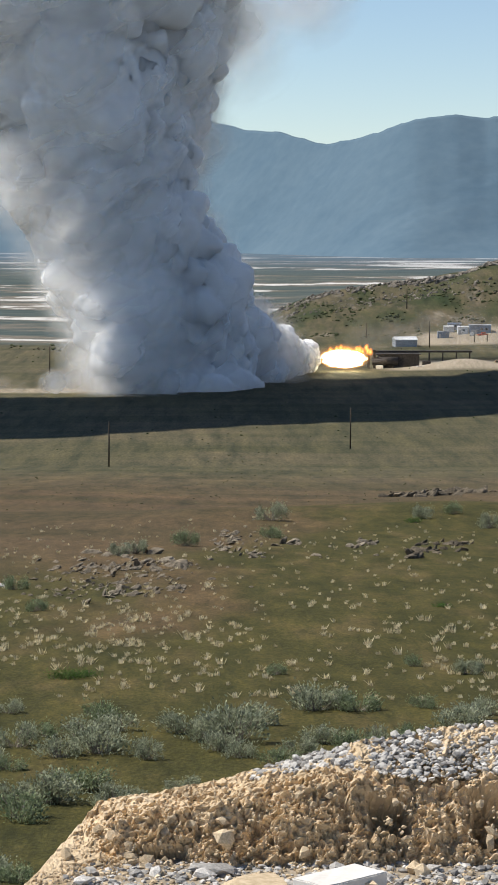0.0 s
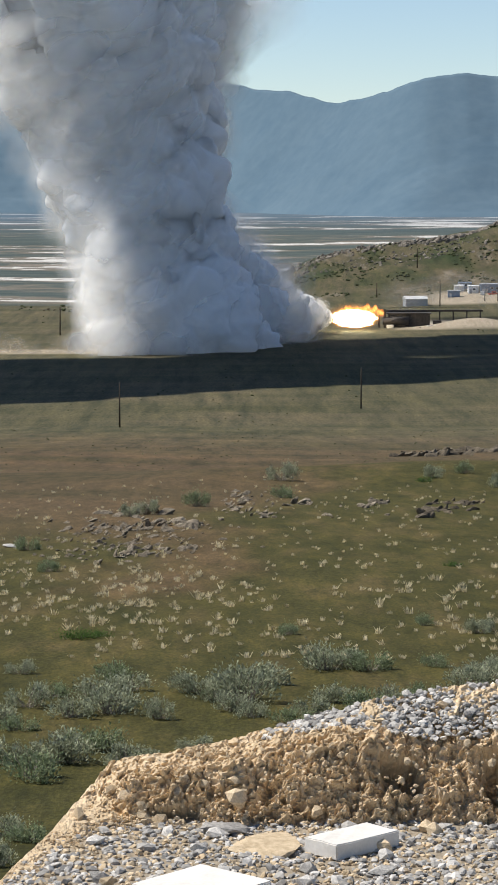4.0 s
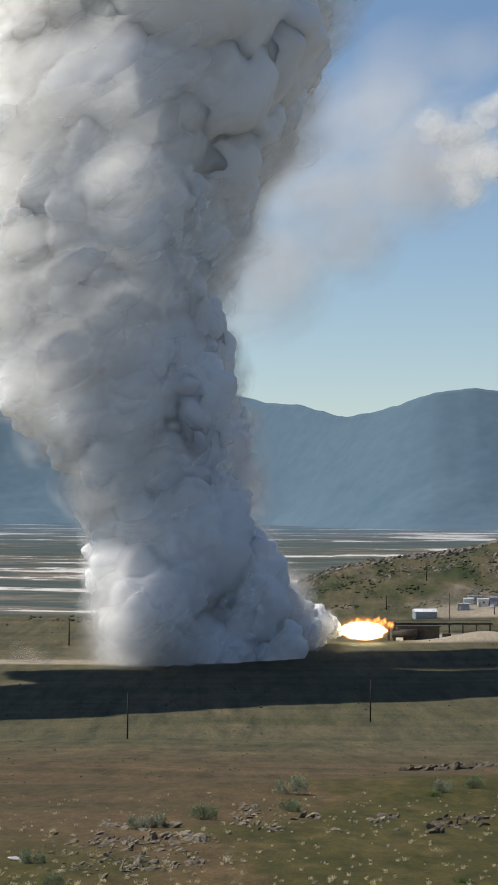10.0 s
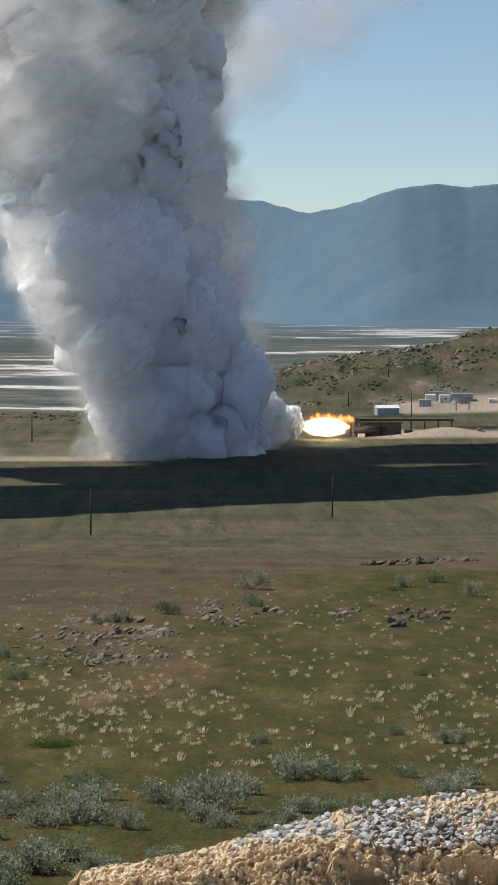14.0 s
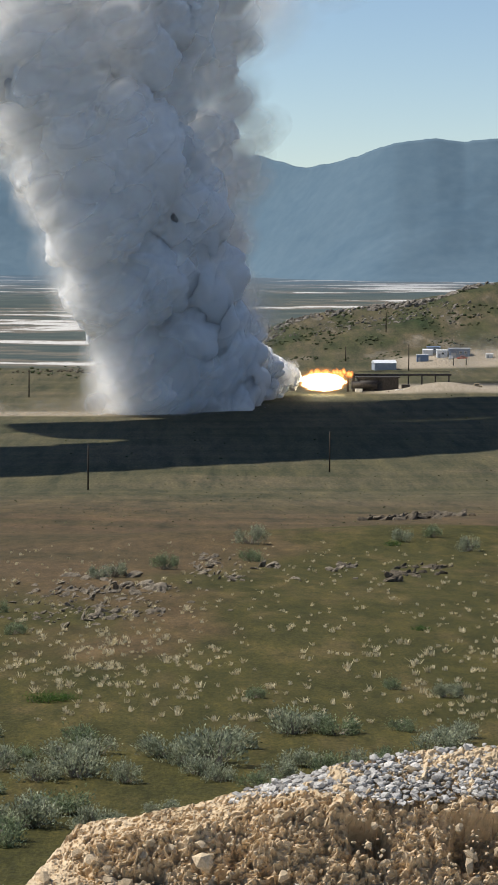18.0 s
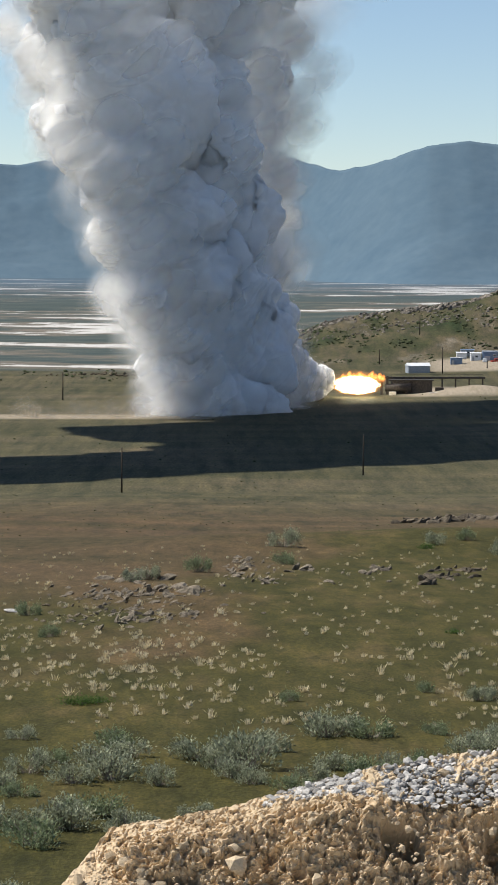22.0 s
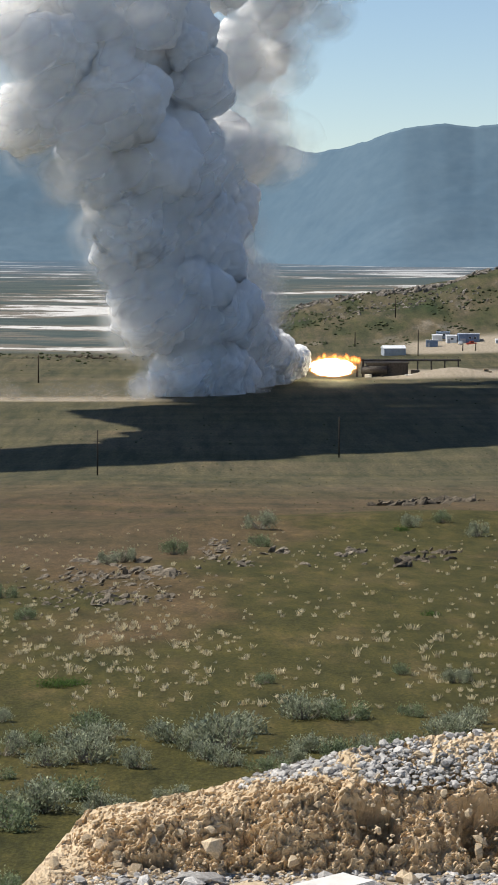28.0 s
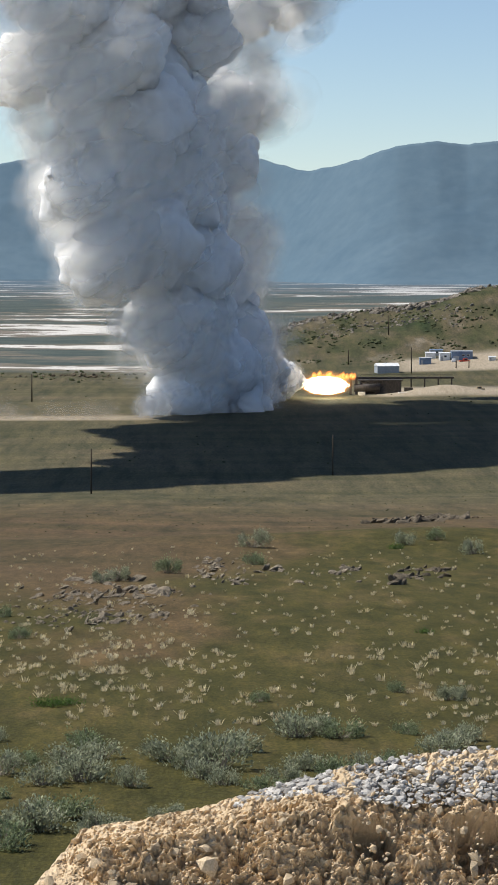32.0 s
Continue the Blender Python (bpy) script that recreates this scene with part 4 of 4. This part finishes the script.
def make_berm():
    g = empty("dirt_berm", Matrix(), "crumbling tan dirt berm topped with grey gravel", "berm")
    nx, nv = 640, 180
    verts, faces = [], []
    for i in range(nx + 1):
        x = -1.6 + 2.9 * i / nx
        for j in range(nv + 1):
            v = j / nv
            p = berm_point(x, v)
            q = Vector((p.x, p.y * 0.8, p.z))
            thin = 1 - 0.6 * sm(-0.38, -0.7, x)
            face = sm(0.02, 0.14, v) * (1 - 0.5 * sm(0.55, 0.7, v)) * thin
            lump = noise.fractal(q * 8 + Vector((2, 0, 0)), 0.8, 2.1, 5)
            w = q + 0.035 * noise.noise_vector(q * 14) + 0.010 * noise.noise_vector(q * 45)
            w = Vector((w.x + 0.4 * w.z, w.y - 0.5 * w.x, w.z - 0.3 * w.x))
            crumb = 0.008 * noise.cell(w * 27) + 0.010 * noise.cell(w * 52 + Vector((9, 2, 5))) + 0.008 * noise.cell(w * 100)
            out = 0.042 * lump + crumb - 0.030 * abs(noise.noise(q * 21)) - 0.024 * abs(noise.noise(q * 53 + Vector((3, 1, 2)))) - 0.014 * abs(noise.noise(q * 115)) + 0.006
            out -= 0.12 * pit(x, v, 0.335, 0.40, 0.055, 0.10) + 0.10 * pit(x, v, 0.63, 0.36, 0.08, 0.14) + 0.05 * pit(x, v, -0.30, 0.22, 0.1, 0.07) + 0.03 * pit(x, v, 0.0, 0.34, 0.035, 0.09)
            out *= face
            p.y -= out * 0.8
            p.z += out * 0.6
            p.x += 0.010 * noise.noise(q * 40) * face
            verts.append(tuple(p))
    for i in range(nx):
        for j in range(nv):
            p = i * (nv + 1) + j
            faces.append((p, p + nv + 1, p + nv + 2, p + 1))
    bank = mesh_ob("bank", verts, faces, DIRT, False)
    bank.parent = g
    r = random.Random(8)
    # clods in the face, parts of the berm
    for k in range(60):
        x, v = r.uniform(-0.7, 0.85), r.uniform(0.06, 0.72)
        s = r.uniform(0.014, 0.038) * (1.25 if r.random() < 0.15 else 1)
        ob = new("clod", r.choice(TAN_STONES))
        ob.parent = g
        ob.matrix_basis = tumble(r, berm_point(x, v) - Vector((0, 0.008, 0)), s, 0.8)
    big = new("flat_rock", TAN_STONES[2])
    big.parent = g
    big.matrix_basis = Matrix.LocRotScale((-0.035, 6.58, 0.075), Euler((0.5, 0.75, 0.3)), (0.085, 0.05, 0.06))
    # gravel lying on the crest
    for k in range(260):
        x = r.uniform(0.04, 0.9)
        v = r.uniform(0.58 + 0.14 * sm(0.5, 0.0, x), 0.82)
        ob = new("stone", r.choice(GREY_STONES))
        ob.parent = g
        ob.matrix_basis = tumble(r, berm_point(x, v) + Vector((0, 0, 0.004)), r.uniform(0.014, 0.032), 0.35)
    scatter("gravel", GREY_STONES, [tumble(r, crest_spot(r), r.uniform(0.010, 0.022), 0.4) for k in range(2200)],
            STONE, "grey gravel spread over the berm's crest", "", g)
    scatter("loose_dirt", TAN_STONES, [tumble(r, berm_point(r.uniform(-0.9, 1.0), r.uniform(0.04, 0.74)) - Vector((0, 0.006, 0)), r.uniform(0.005, 0.013), 0.9) for k in range(1000)],
            TAN_STONE, "loose tan crumbs of dirt on the berm", "", g)


make_berm()


def make_pad():
    r = random.Random(12)

    def spot():
        while True:
            x, y = r.uniform(-0.95, 0.95), r.uniform(5.3, 6.62)
            if y < pad_edge(x) - 0.08:
                return x, y
    poses = []
    for k in range(5200):
        x, y = spot()
        s = r.uniform(0.008, 0.02) if r.random() < 0.8 else r.uniform(0.02, 0.034)
        poses.append(tumble(r, (x, y, s * 0.12), s, 0.3))
    scatter("pad_gravel", GREY_STONES, poses, STONE, "loose grey gravel over the pad", "gravel")
    scatter("pad_grit", TAN_STONES, [tumble(r, (*spot(), 0.002), r.uniform(0.006, 0.02), 0.5) for k in range(3200)], TAN_STONE, "tan grit among the gravel", "gravel")
    for k in range(70):
        x, y = spot()
        s = r.uniform(0.034, 0.06)
        ob = new("pad_stone", r.choice(GREY_STONES if r.random() < 0.75 else TAN_STONES))
        ob.matrix_basis = tumble(r, (x, y, s * 0.14), s, 0.25)
        tagged(ob, "loose grey stone lying on the gravel pad", "stone", "stones on the pad")
    for name, at, size, turn, label, me in (
            ("flat_stone", (0.035, 6.35, 0.012), (0.20, 0.19, 0.06), 0.2, "large flat tan stone beside the slab", rock_mesh("stone", 131, TAN_STONE, 3, 0.6, 12)),
            ("white_stone", (0.325, 6.235, 0.014), (0.055, 0.045, 0.05), 0.9, "pale rounded stone against the slab", GREY_STONES[3]),
            ("dark_stone", (0.31, 6.10, 0.012), (0.085, 0.05, 0.05), 0.1, "dark flat stone in the gravel", GREY_STONES[1]),
            ("flat_stone", (-0.06, 6.50, 0.015), (0.14, 0.07, 0.04), 0.0, "flat grey stone at the foot of the berm", GREY_STONES[5])):
        ob = new(name, me)
        ob.matrix_basis = Matrix.LocRotScale(at, Euler((0.05, 0.05, turn)), size)
        tagged(ob, label, "stone")


make_pad()


def slab(at, w, d, h, turn, tilt, label):
    bm = box(w, d, h, (0, 0, 0), 0.003)
    bmesh.ops.subdivide_edges(bm, edges=bm.edges[:], cuts=3, use_grid_fill=True)
    for v in bm.verts:
        v.co += 0.0025 * noise.noise_vector(v.co * 25)
    me = bpy.data.meshes.new("concrete_slab")
    bm.to_mesh(me)
    bm.free()
    me.materials.append(CONCRETE)
    ob = new("concrete_slab", me)
    ob.matrix_basis = pose(*at, tilt[0], tilt[1], turn)
    tagged(ob, label, "slab", "slabs on the pad")


slab((0.247, 6.335, 0.002), 0.215, 0.115, 0.040, 42, (0, 0), "pale concrete paving slab lying on gravel")
slab((-0.115, 5.90, 0.0), 0.235, 0.225, 0.040, 48, (0, 0), "broad white concrete slab lying on gravel")

pale = new("pale_stone", GREY_STONES[2])
pale.matrix_basis = Matrix.LocRotScale((-5.42, 58.9, ground_z(-5.42, 58.9) + 0.03), Euler((0, 0.05, 0.1)), (0.62, 0.25, 0.16))
tagged(pale, "pale flat stone lying in the grass", "stone")

# ---- plants ----
def bush_mesh(name, seed, leaves, height, leaf, stems=False):
    """A sagebrush about 1 m wide: upright sprays of narrow leaves in lobes, with gaps between them."""
    r = random.Random(seed)
    verts, faces = [], []
    lobes = []
    for k in range(11):
        a, d = r.uniform(0, 6.28), 0.48 * math.sqrt(r.random())
        lobes.append(Vector((d * math.cos(a), d * math.sin(a), 0)) + Vector((0, 0, height * r.uniform(0.55, 1.0) * (1 - 0.6 * d))))
    if stems:
        for l in lobes:
            for q in range(3):
                tip = l + Vector((r.gauss(0, 0.07), r.gauss(0, 0.07), r.uniform(-0.1, 0.05)))
                foot = Vector((r.gauss(0, 0.05), r.gauss(0, 0.05), -0.05))
                mid = foot.lerp(tip, 0.5) + Vector((r.gauss(0, 0.04), r.gauss(0, 0.04), -0.05))
                for a, b, w in ((foot, mid, 0.016), (mid, tip, 0.010)):
                    n = len(verts)
                    for p, ww in ((a, w), (b, w * 0.6)):
                        verts += [p + Vector((ww, 0, 0)), p + Vector((-ww * 0.5, ww * 0.8, 0)), p + Vector((-ww * 0.5, -ww * 0.8, 0))]
                    for i in range(3):
                        j = (i + 1) % 3
                        faces.append((n + i, n + j, n + 3 + j, n + 3 + i))
    else:
        for k in range(leaves):
            l = r.choice(lobes)
            p = Vector((l.x, l.y, l.z * 0.72)) + Vector((r.gauss(0, 0.085), r.gauss(0, 0.085), r.gauss(0, 0.12)))
            p.z = max(0.02, p.z)
            up = (Vector((p.x * 0.8, p.y * 0.8, 0.55)) + Vector((r.gauss(0, 0.3), r.gauss(0, 0.3), r.gauss(0, 0.2)))).normalized()
            side = up.cross(Vector((r.gauss(0, 1), r.gauss(0, 1), r.gauss(0, 1)))).normalized()
            ln, w = leaf * r.uniform(0.7, 1.5), leaf * r.uniform(0.16, 0.30)
            n = len(verts)
            verts += [p, p + up * ln * 0.5 + side * w, p + up * ln, p + up * ln * 0.5 - side * w]
            faces.append((n, n + 1, n + 2, n + 3))
    me = bpy.data.meshes.new(name)
    me.from_pydata([tuple(v) for v in verts], [], faces)
    return me


def bush_kind(seed, mat, height, leaves=1300, leaf=0.07):
    f = bush_mesh("foliage", seed, leaves, height, leaf)
    f.materials.append(mat)
    s = bush_mesh("stem", seed, 0, height, 0, True)
    s.materials.append(TWIG)
    return f, s


SAGE_KINDS = [bush_kind(60 + k, SAGE if k % 4 else SAGE_GREEN, 0.62 + 0.07 * (k % 3)) for k in range(6)]
GREEN_KINDS = [bush_kind(80 + k, GREEN, 0.35, 700) for k in range(2)]


def bush(x, y, size, kind, label, r, name="sagebrush", tall=1.0):
    g = empty(name, Matrix.LocRotScale((x, y, ground_z(x, y) - 0.02), Euler((0, 0, r.uniform(0, 6.28))), (size, size, size * tall)), label, "shrub", "sagebrush on the slope")
    for n, me in zip(("foliage", "stem"), kind):
        ob = new(n, me)
        ob.parent = g
    return g


def make_bushes():
    r = random.Random(21)
    # big clumps below the pad: x, y, width
    near = [(-0.72, 31.9, 0.62), (-0.45, 31.2, 0.55), (-0.06, 31.0, 0.85), (0.12, 32.6, 0.6), (-0.25, 30.2, 0.5), (1.0, 34.3, 0.62), (1.25, 34.6, 0.55), (1.55, 34.3, 0.6), (2.48, 34.8, 0.45), (2.7, 32.5, 0.7), (3.0, 33.4, 0.6),
            (-2.62, 30.5, 0.5), (-1.83, 31.2, 0.7), (-2.06, 29.6, 0.55), (-1.62, 29.9, 0.65), (-1.05, 29.5, 0.42), (-2.59, 28.6, 0.5), (-2.14, 25.2, 0.55), (-1.9, 26.3, 0.62), (-1.66, 27.2, 0.55), (-2.3, 26.2, 0.5),
            (-1.85, 21.3, 0.42), (-2.1, 21.6, 0.45), (-2.0, 19.9, 0.36), (-1.3, 26.0, 0.4), (0.01, 29.6, 0.4), (0.45, 29.1, 0.5), (1.03, 31.0, 0.5), (0.73, 29.8, 0.45), (1.33, 30.3, 0.55), (-2.75, 26.6, 0.5),
            (-3.01, 33.8, 0.4), (3.22, 34.1, 0.5), (1.69, 30.8, 0.5), (-1.1, 26.3, 0.35), (-0.59, 27.1, 0.4), (-2.4, 31.4, 0.4), (-1.75, 32.8, 0.6), (-1.5, 32.0, 0.5), (2.1, 31.3, 0.5), (2.4, 30.5, 0.5), (2.9, 30.2, 0.6), (-2.9, 29.3, 0.5)]
    for x, y, w in near:
        bush(x, y, w * r.uniform(0.8, 1.05), r.choice(SAGE_KINDS), "grey-green sagebrush with woody stems on the grassy slope", r, tall=r.uniform(0.7, 1.0))
    for x, y, w in ((1.16, 93.4, 1.0), (1.04, 83.7, 0.7), (-1.64, 77.7, 0.75), (-4.98, 57.7, 0.55), (-3.98, 50.9, 0.45), (0.54, 38.9, 0.33), (2.71, 40.5, 0.30), (3.45, 39.4, 0.36), (-2.9, 72.5, 0.65), (-3.3, 71.5, 0.55), (6.7, 94.8, 0.8),
                    (8.6, 90.0, 0.8), (3.6, 39.8, 0.3), (7.9, 96.5, 0.7)):
        bush(x, y, w, r.choice(SAGE_KINDS), "lone grey-green sagebrush among dry grass", r)
    for x, y, w in ((-2.56, 38.1, 0.45), (-2.35, 38.3, 0.4), (-2.2, 38.5, 0.3), (4.1, 52.6, 0.35), (6.2, 93, 0.6)):
        bush(x, y, w, r.choice(GREEN_KINDS), "low bright green leafy plant in the grass", r, "green_plant", 0.8)


make_bushes()


def make_tufts():
    """Dry bunch grass over the slope."""
    r = random.Random(33)
    verts, faces = [], []
    patches = [(-3.0, 46, 1.5, 4.0), (-2.0, 45.5, 0.9, 3.2)]
    count = 0
    while count < 1000:
        if count < 150:
            cx, cy, sx, sy = patches[count % 2]
            x, y = r.gauss(cx, sx), r.gauss(cy, sy)
        else:
            y = 33 + 62 * r.random() ** 1.5
            x = r.uniform(-0.13, 0.13) * y
        if y < 35.5 or noise.noise(Vector((x * 0.5, y * 0.15, 4))) < -0.42:
            continue
        if y > 60 and r.random() < 0.45:
            continue
        count += 1
        z = ground_z(x, y)
        big = r.uniform(0.045, 0.10) * (1.4 if r.random() < 0.2 else 1)
        for b in range(r.randint(22, 36)):
            a, lean = r.uniform(0, 6.28), abs(r.gauss(0, 0.6))
            ln = big * r.uniform(0.5, 1.1)
            foot = Vector((x + r.gauss(0, big * 0.2), y + r.gauss(0, big * 0.2), z - 0.01))
            tip = foot + Vector((math.cos(a) * lean * ln, math.sin(a) * lean * ln, ln))
            side = Vector((math.cos(a + 1.3), math.sin(a + 1.3), 0)) * big * 0.055
            n = len(verts)
            verts += [tuple(foot - side), tuple(foot + side), tuple(foot.lerp(tip, 0.6) + side * 1.1), tuple(tip), tuple(foot.lerp(tip, 0.6) - side * 0.9)]
            faces.append((n, n + 1, n + 2, n + 3, n + 4))
    ob = mesh_ob("dry_bunch_grass", verts, faces, STRAW, False)
    tagged(ob, "straw-coloured dry bunch grass tufts over the slope", "grass", kind="stuff")


make_tufts()


def outcrop(name, spots, label, mats=None):
    """A group of rocks bedded in the slope; spots: x, y, spread across, spread along, count, size."""
    r = random.Random(len(label))
    first = spots[0]
    g = empty(name, Matrix.Translation((first[0], first[1], ground_z(first[0], first[1]))), label, "rocks")
    o = g.matrix_basis.translation
    for x0, y0, sx, sy, n, size in spots:
        for k in range(int(n * 1.8)):
            x, y = r.gauss(x0, sx), r.gauss(y0, sy)
            s = size * r.uniform(0.25, 0.85)
            ob = new("rock", r.choice(mats or ROCKS))
            ob.parent = g
            ob.matrix_basis = Matrix.LocRotScale(Vector((x, y, ground_z(x, y) + s * 0.08)) - o, Euler((r.gauss(0.25, 0.35), r.gauss(-0.3, 0.4), r.gauss(0, 0.6))),
                                                 (s * r.uniform(1.0, 1.9), s * r.uniform(0.7, 1.1), s * r.uniform(0.5, 1.1)))
    return g


def make_rocks():
    outcrop("rock_outcrop", [(-3.3, 73.0, 0.5, 1.0, 9, 0.55), (-3.3, 66, 0.9, 2.0, 40, 0.25), (-2.9, 62, 1.0, 3.0, 50, 0.13), (-1.9, 67, 0.35, 1.2, 12, 0.42), (-2.5, 56, 0.25, 0.8, 9, 0.24), (-3.2, 58, 0.8, 3, 44, 0.18), (-1.5, 57, 0.25, 0.6, 7, 0.22)],
            "broken grey and tan rock outcrop on the grassy slope")
    outcrop("rock_outcrop", [(-0.5, 75, 0.14, 2.2, 10, 0.27), (-0.4, 84, 0.2, 2.5, 10, 0.27), (0.4, 71.5, 0.2, 1.2, 8, 0.25), (1.55, 79.5, 0.2, 0.8, 5, 0.34), (0.3, 80, 0.5, 4, 12, 0.2)],
            "cluster of pale angular rocks below a sagebrush")
    outcrop("rock_outcrop", [(4.0, 80, 0.3, 0.6, 4, 0.5), (3.4, 77, 0.2, 0.6, 3, 0.4), (2.6, 72, 1.2, 3, 6, 0.2)], "pale leaning rock slabs in grass")
    outcrop("rock_outcrop", [(4.75, 70.8, 0.10, 0.2, 3, 0.46), (5.5, 74.5, 0.3, 0.8, 12, 0.30), (6.4, 79.5, 0.4, 0.8, 14, 0.30)], "dark lichen-covered rocks in a low row", DARK_ROCKS)
    outcrop("rock_outcrop", [(25, 388, 2.0, 2.5, 16, 2.2), (30.5, 398, 2.2, 3, 20, 2.2), (36, 412, 2.0, 3, 16, 2.4)], "long dark rock ledge on the brown slope", DARK_ROCKS)
    outcrop("rock_outcrop", [(-62, 1128, 5, 5, 10, 2.4), (-52, 1136, 3, 4, 5, 2.0), (-80, 1120, 4, 5, 5, 1.8)], "dark rocks on the low scrubby rise", DARK_ROCKS)
    # the hill behind the range
    outcrop("rock_outcrop", [(104, 1338, 7, 6, 40, 3.4), (86, 1336, 7, 6, 26, 3.0), (62, 1335, 8, 6, 22, 2.8), (122, 1335, 8, 6, 30, 3.4)], "tall grey rocks crowning the hill", HILL_ROCKS)
    outcrop("rock_outcrop", [(33, 1332, 6, 6, 18, 2.6), (45, 1335, 7, 7, 20, 2.6), (28, 1300, 4, 6, 10, 2.2), (20, 1340, 5, 6, 12, 2.8)], "weathered rocks on the hill's low shoulder", HILL_ROCKS)
    outcrop("rock_outcrop", [(92, 1298, 12, 12, 34, 2.0), (70, 1300, 12, 12, 26, 1.8), (114, 1285, 10, 12, 20, 1.8), (52, 1295, 9, 12, 20, 1.8)], "grey rocks scattered down the hillside", HILL_ROCKS)


DARK_ROCKS = [rock_mesh("rock", 70 + k, DARK_ROCK, 2, 0.7) for k in range(4)]
HILL_ROCKS = [rock_mesh("rock", 90 + k, HILL_ROCK, 2, 0.95) for k in range(5)]
make_rocks()


def make_scrub():
    r = random.Random(41)
    clump = []
    for k in range(3):
        bm = bmesh.new()
        bmesh.ops.create_icosphere(bm, subdivisions=1, radius=0.5)
        for v in bm.verts:
            v.co *= 1 + 0.5 * noise.noise(v.co * 4 + Vector((k * 5, 0, 0)))
            v.co.z *= 0.65
        me = bpy.data.meshes.new("clump")
        bm.to_mesh(me)
        bm.free()
        clump.append(me)
    poses = []
    for k in range(2300):  # hillside and valley floor
        if k < 1900:
            x, y = r.uniform(10, 150), r.uniform(1190, 1345)
        elif k < 2050:
            x, y = r.uniform(-110, -30), r.gauss(1130, 45)
        else:
            x, y = r.uniform(-110, 110), r.uniform(640, 1000)
            if r.random() < 0.6:
                continue
        if y > 1040 and noise.noise(Vector((x / 14, y / 30, 2))) < 0.06:
            continue
        s = 0.6 + 1.7 * r.random() ** 2 if y > 1000 else r.uniform(0.4, 0.9)
        poses.append(tumble(r, (x, y, ground_z(x, y) + s * 0.15), s, 0.15))
    scatter("far_scrub", clump, poses, SCRUB, "dark low scrub over the plain and hill", "scrub")
    poses = []
    for k in range(700):  # brown slope and plain before the range
        y = r.uniform(120, 700)
        x = r.uniform(-0.12, 0.12) * y
        s = r.uniform(0.15, 0.36) * (0.5 + y / 600)
        poses.append(tumble(r, (x, y, ground_z(x, y) + s * 0.1), s, 0.15))
    scatter("mid_scrub", clump, poses, SAGE_DULL, "small grey-green scrub over the brown slope", "scrub")


make_scrub()


def motions():
    steps = [0.0, 2.0, 4.0, 6.0, 8.0, 10.0, 12.0, 14.0, 16.0, 18.0, 20.0, 22.0, 24.0, 26.0, 28.0, 30.0, 32.0]
    for r in RIDERS:
        walk(r.ob, [(t, r.at(t)) for t in (steps if isinstance(r, Rider) or r.sway else steps[::4])])

    for ob, at, ph in TONGUES:
        rows = []
        for k in range(81):
            t = 0.4 * k
            lift = 0.55 * math.sin(3.1 * t + ph) + 0.35 * math.sin(7.3 * t + 2 * ph)
            rows.append((t, pose(at[0] + 0.35 * math.sin(2.3 * t + ph), at[1], at[2] + lift, 6 * math.sin(2.7 * t + ph), 12 * math.sin(3.7 * t + ph), 20 * math.sin(1.9 * t))))
        walk(ob, rows)


motions()
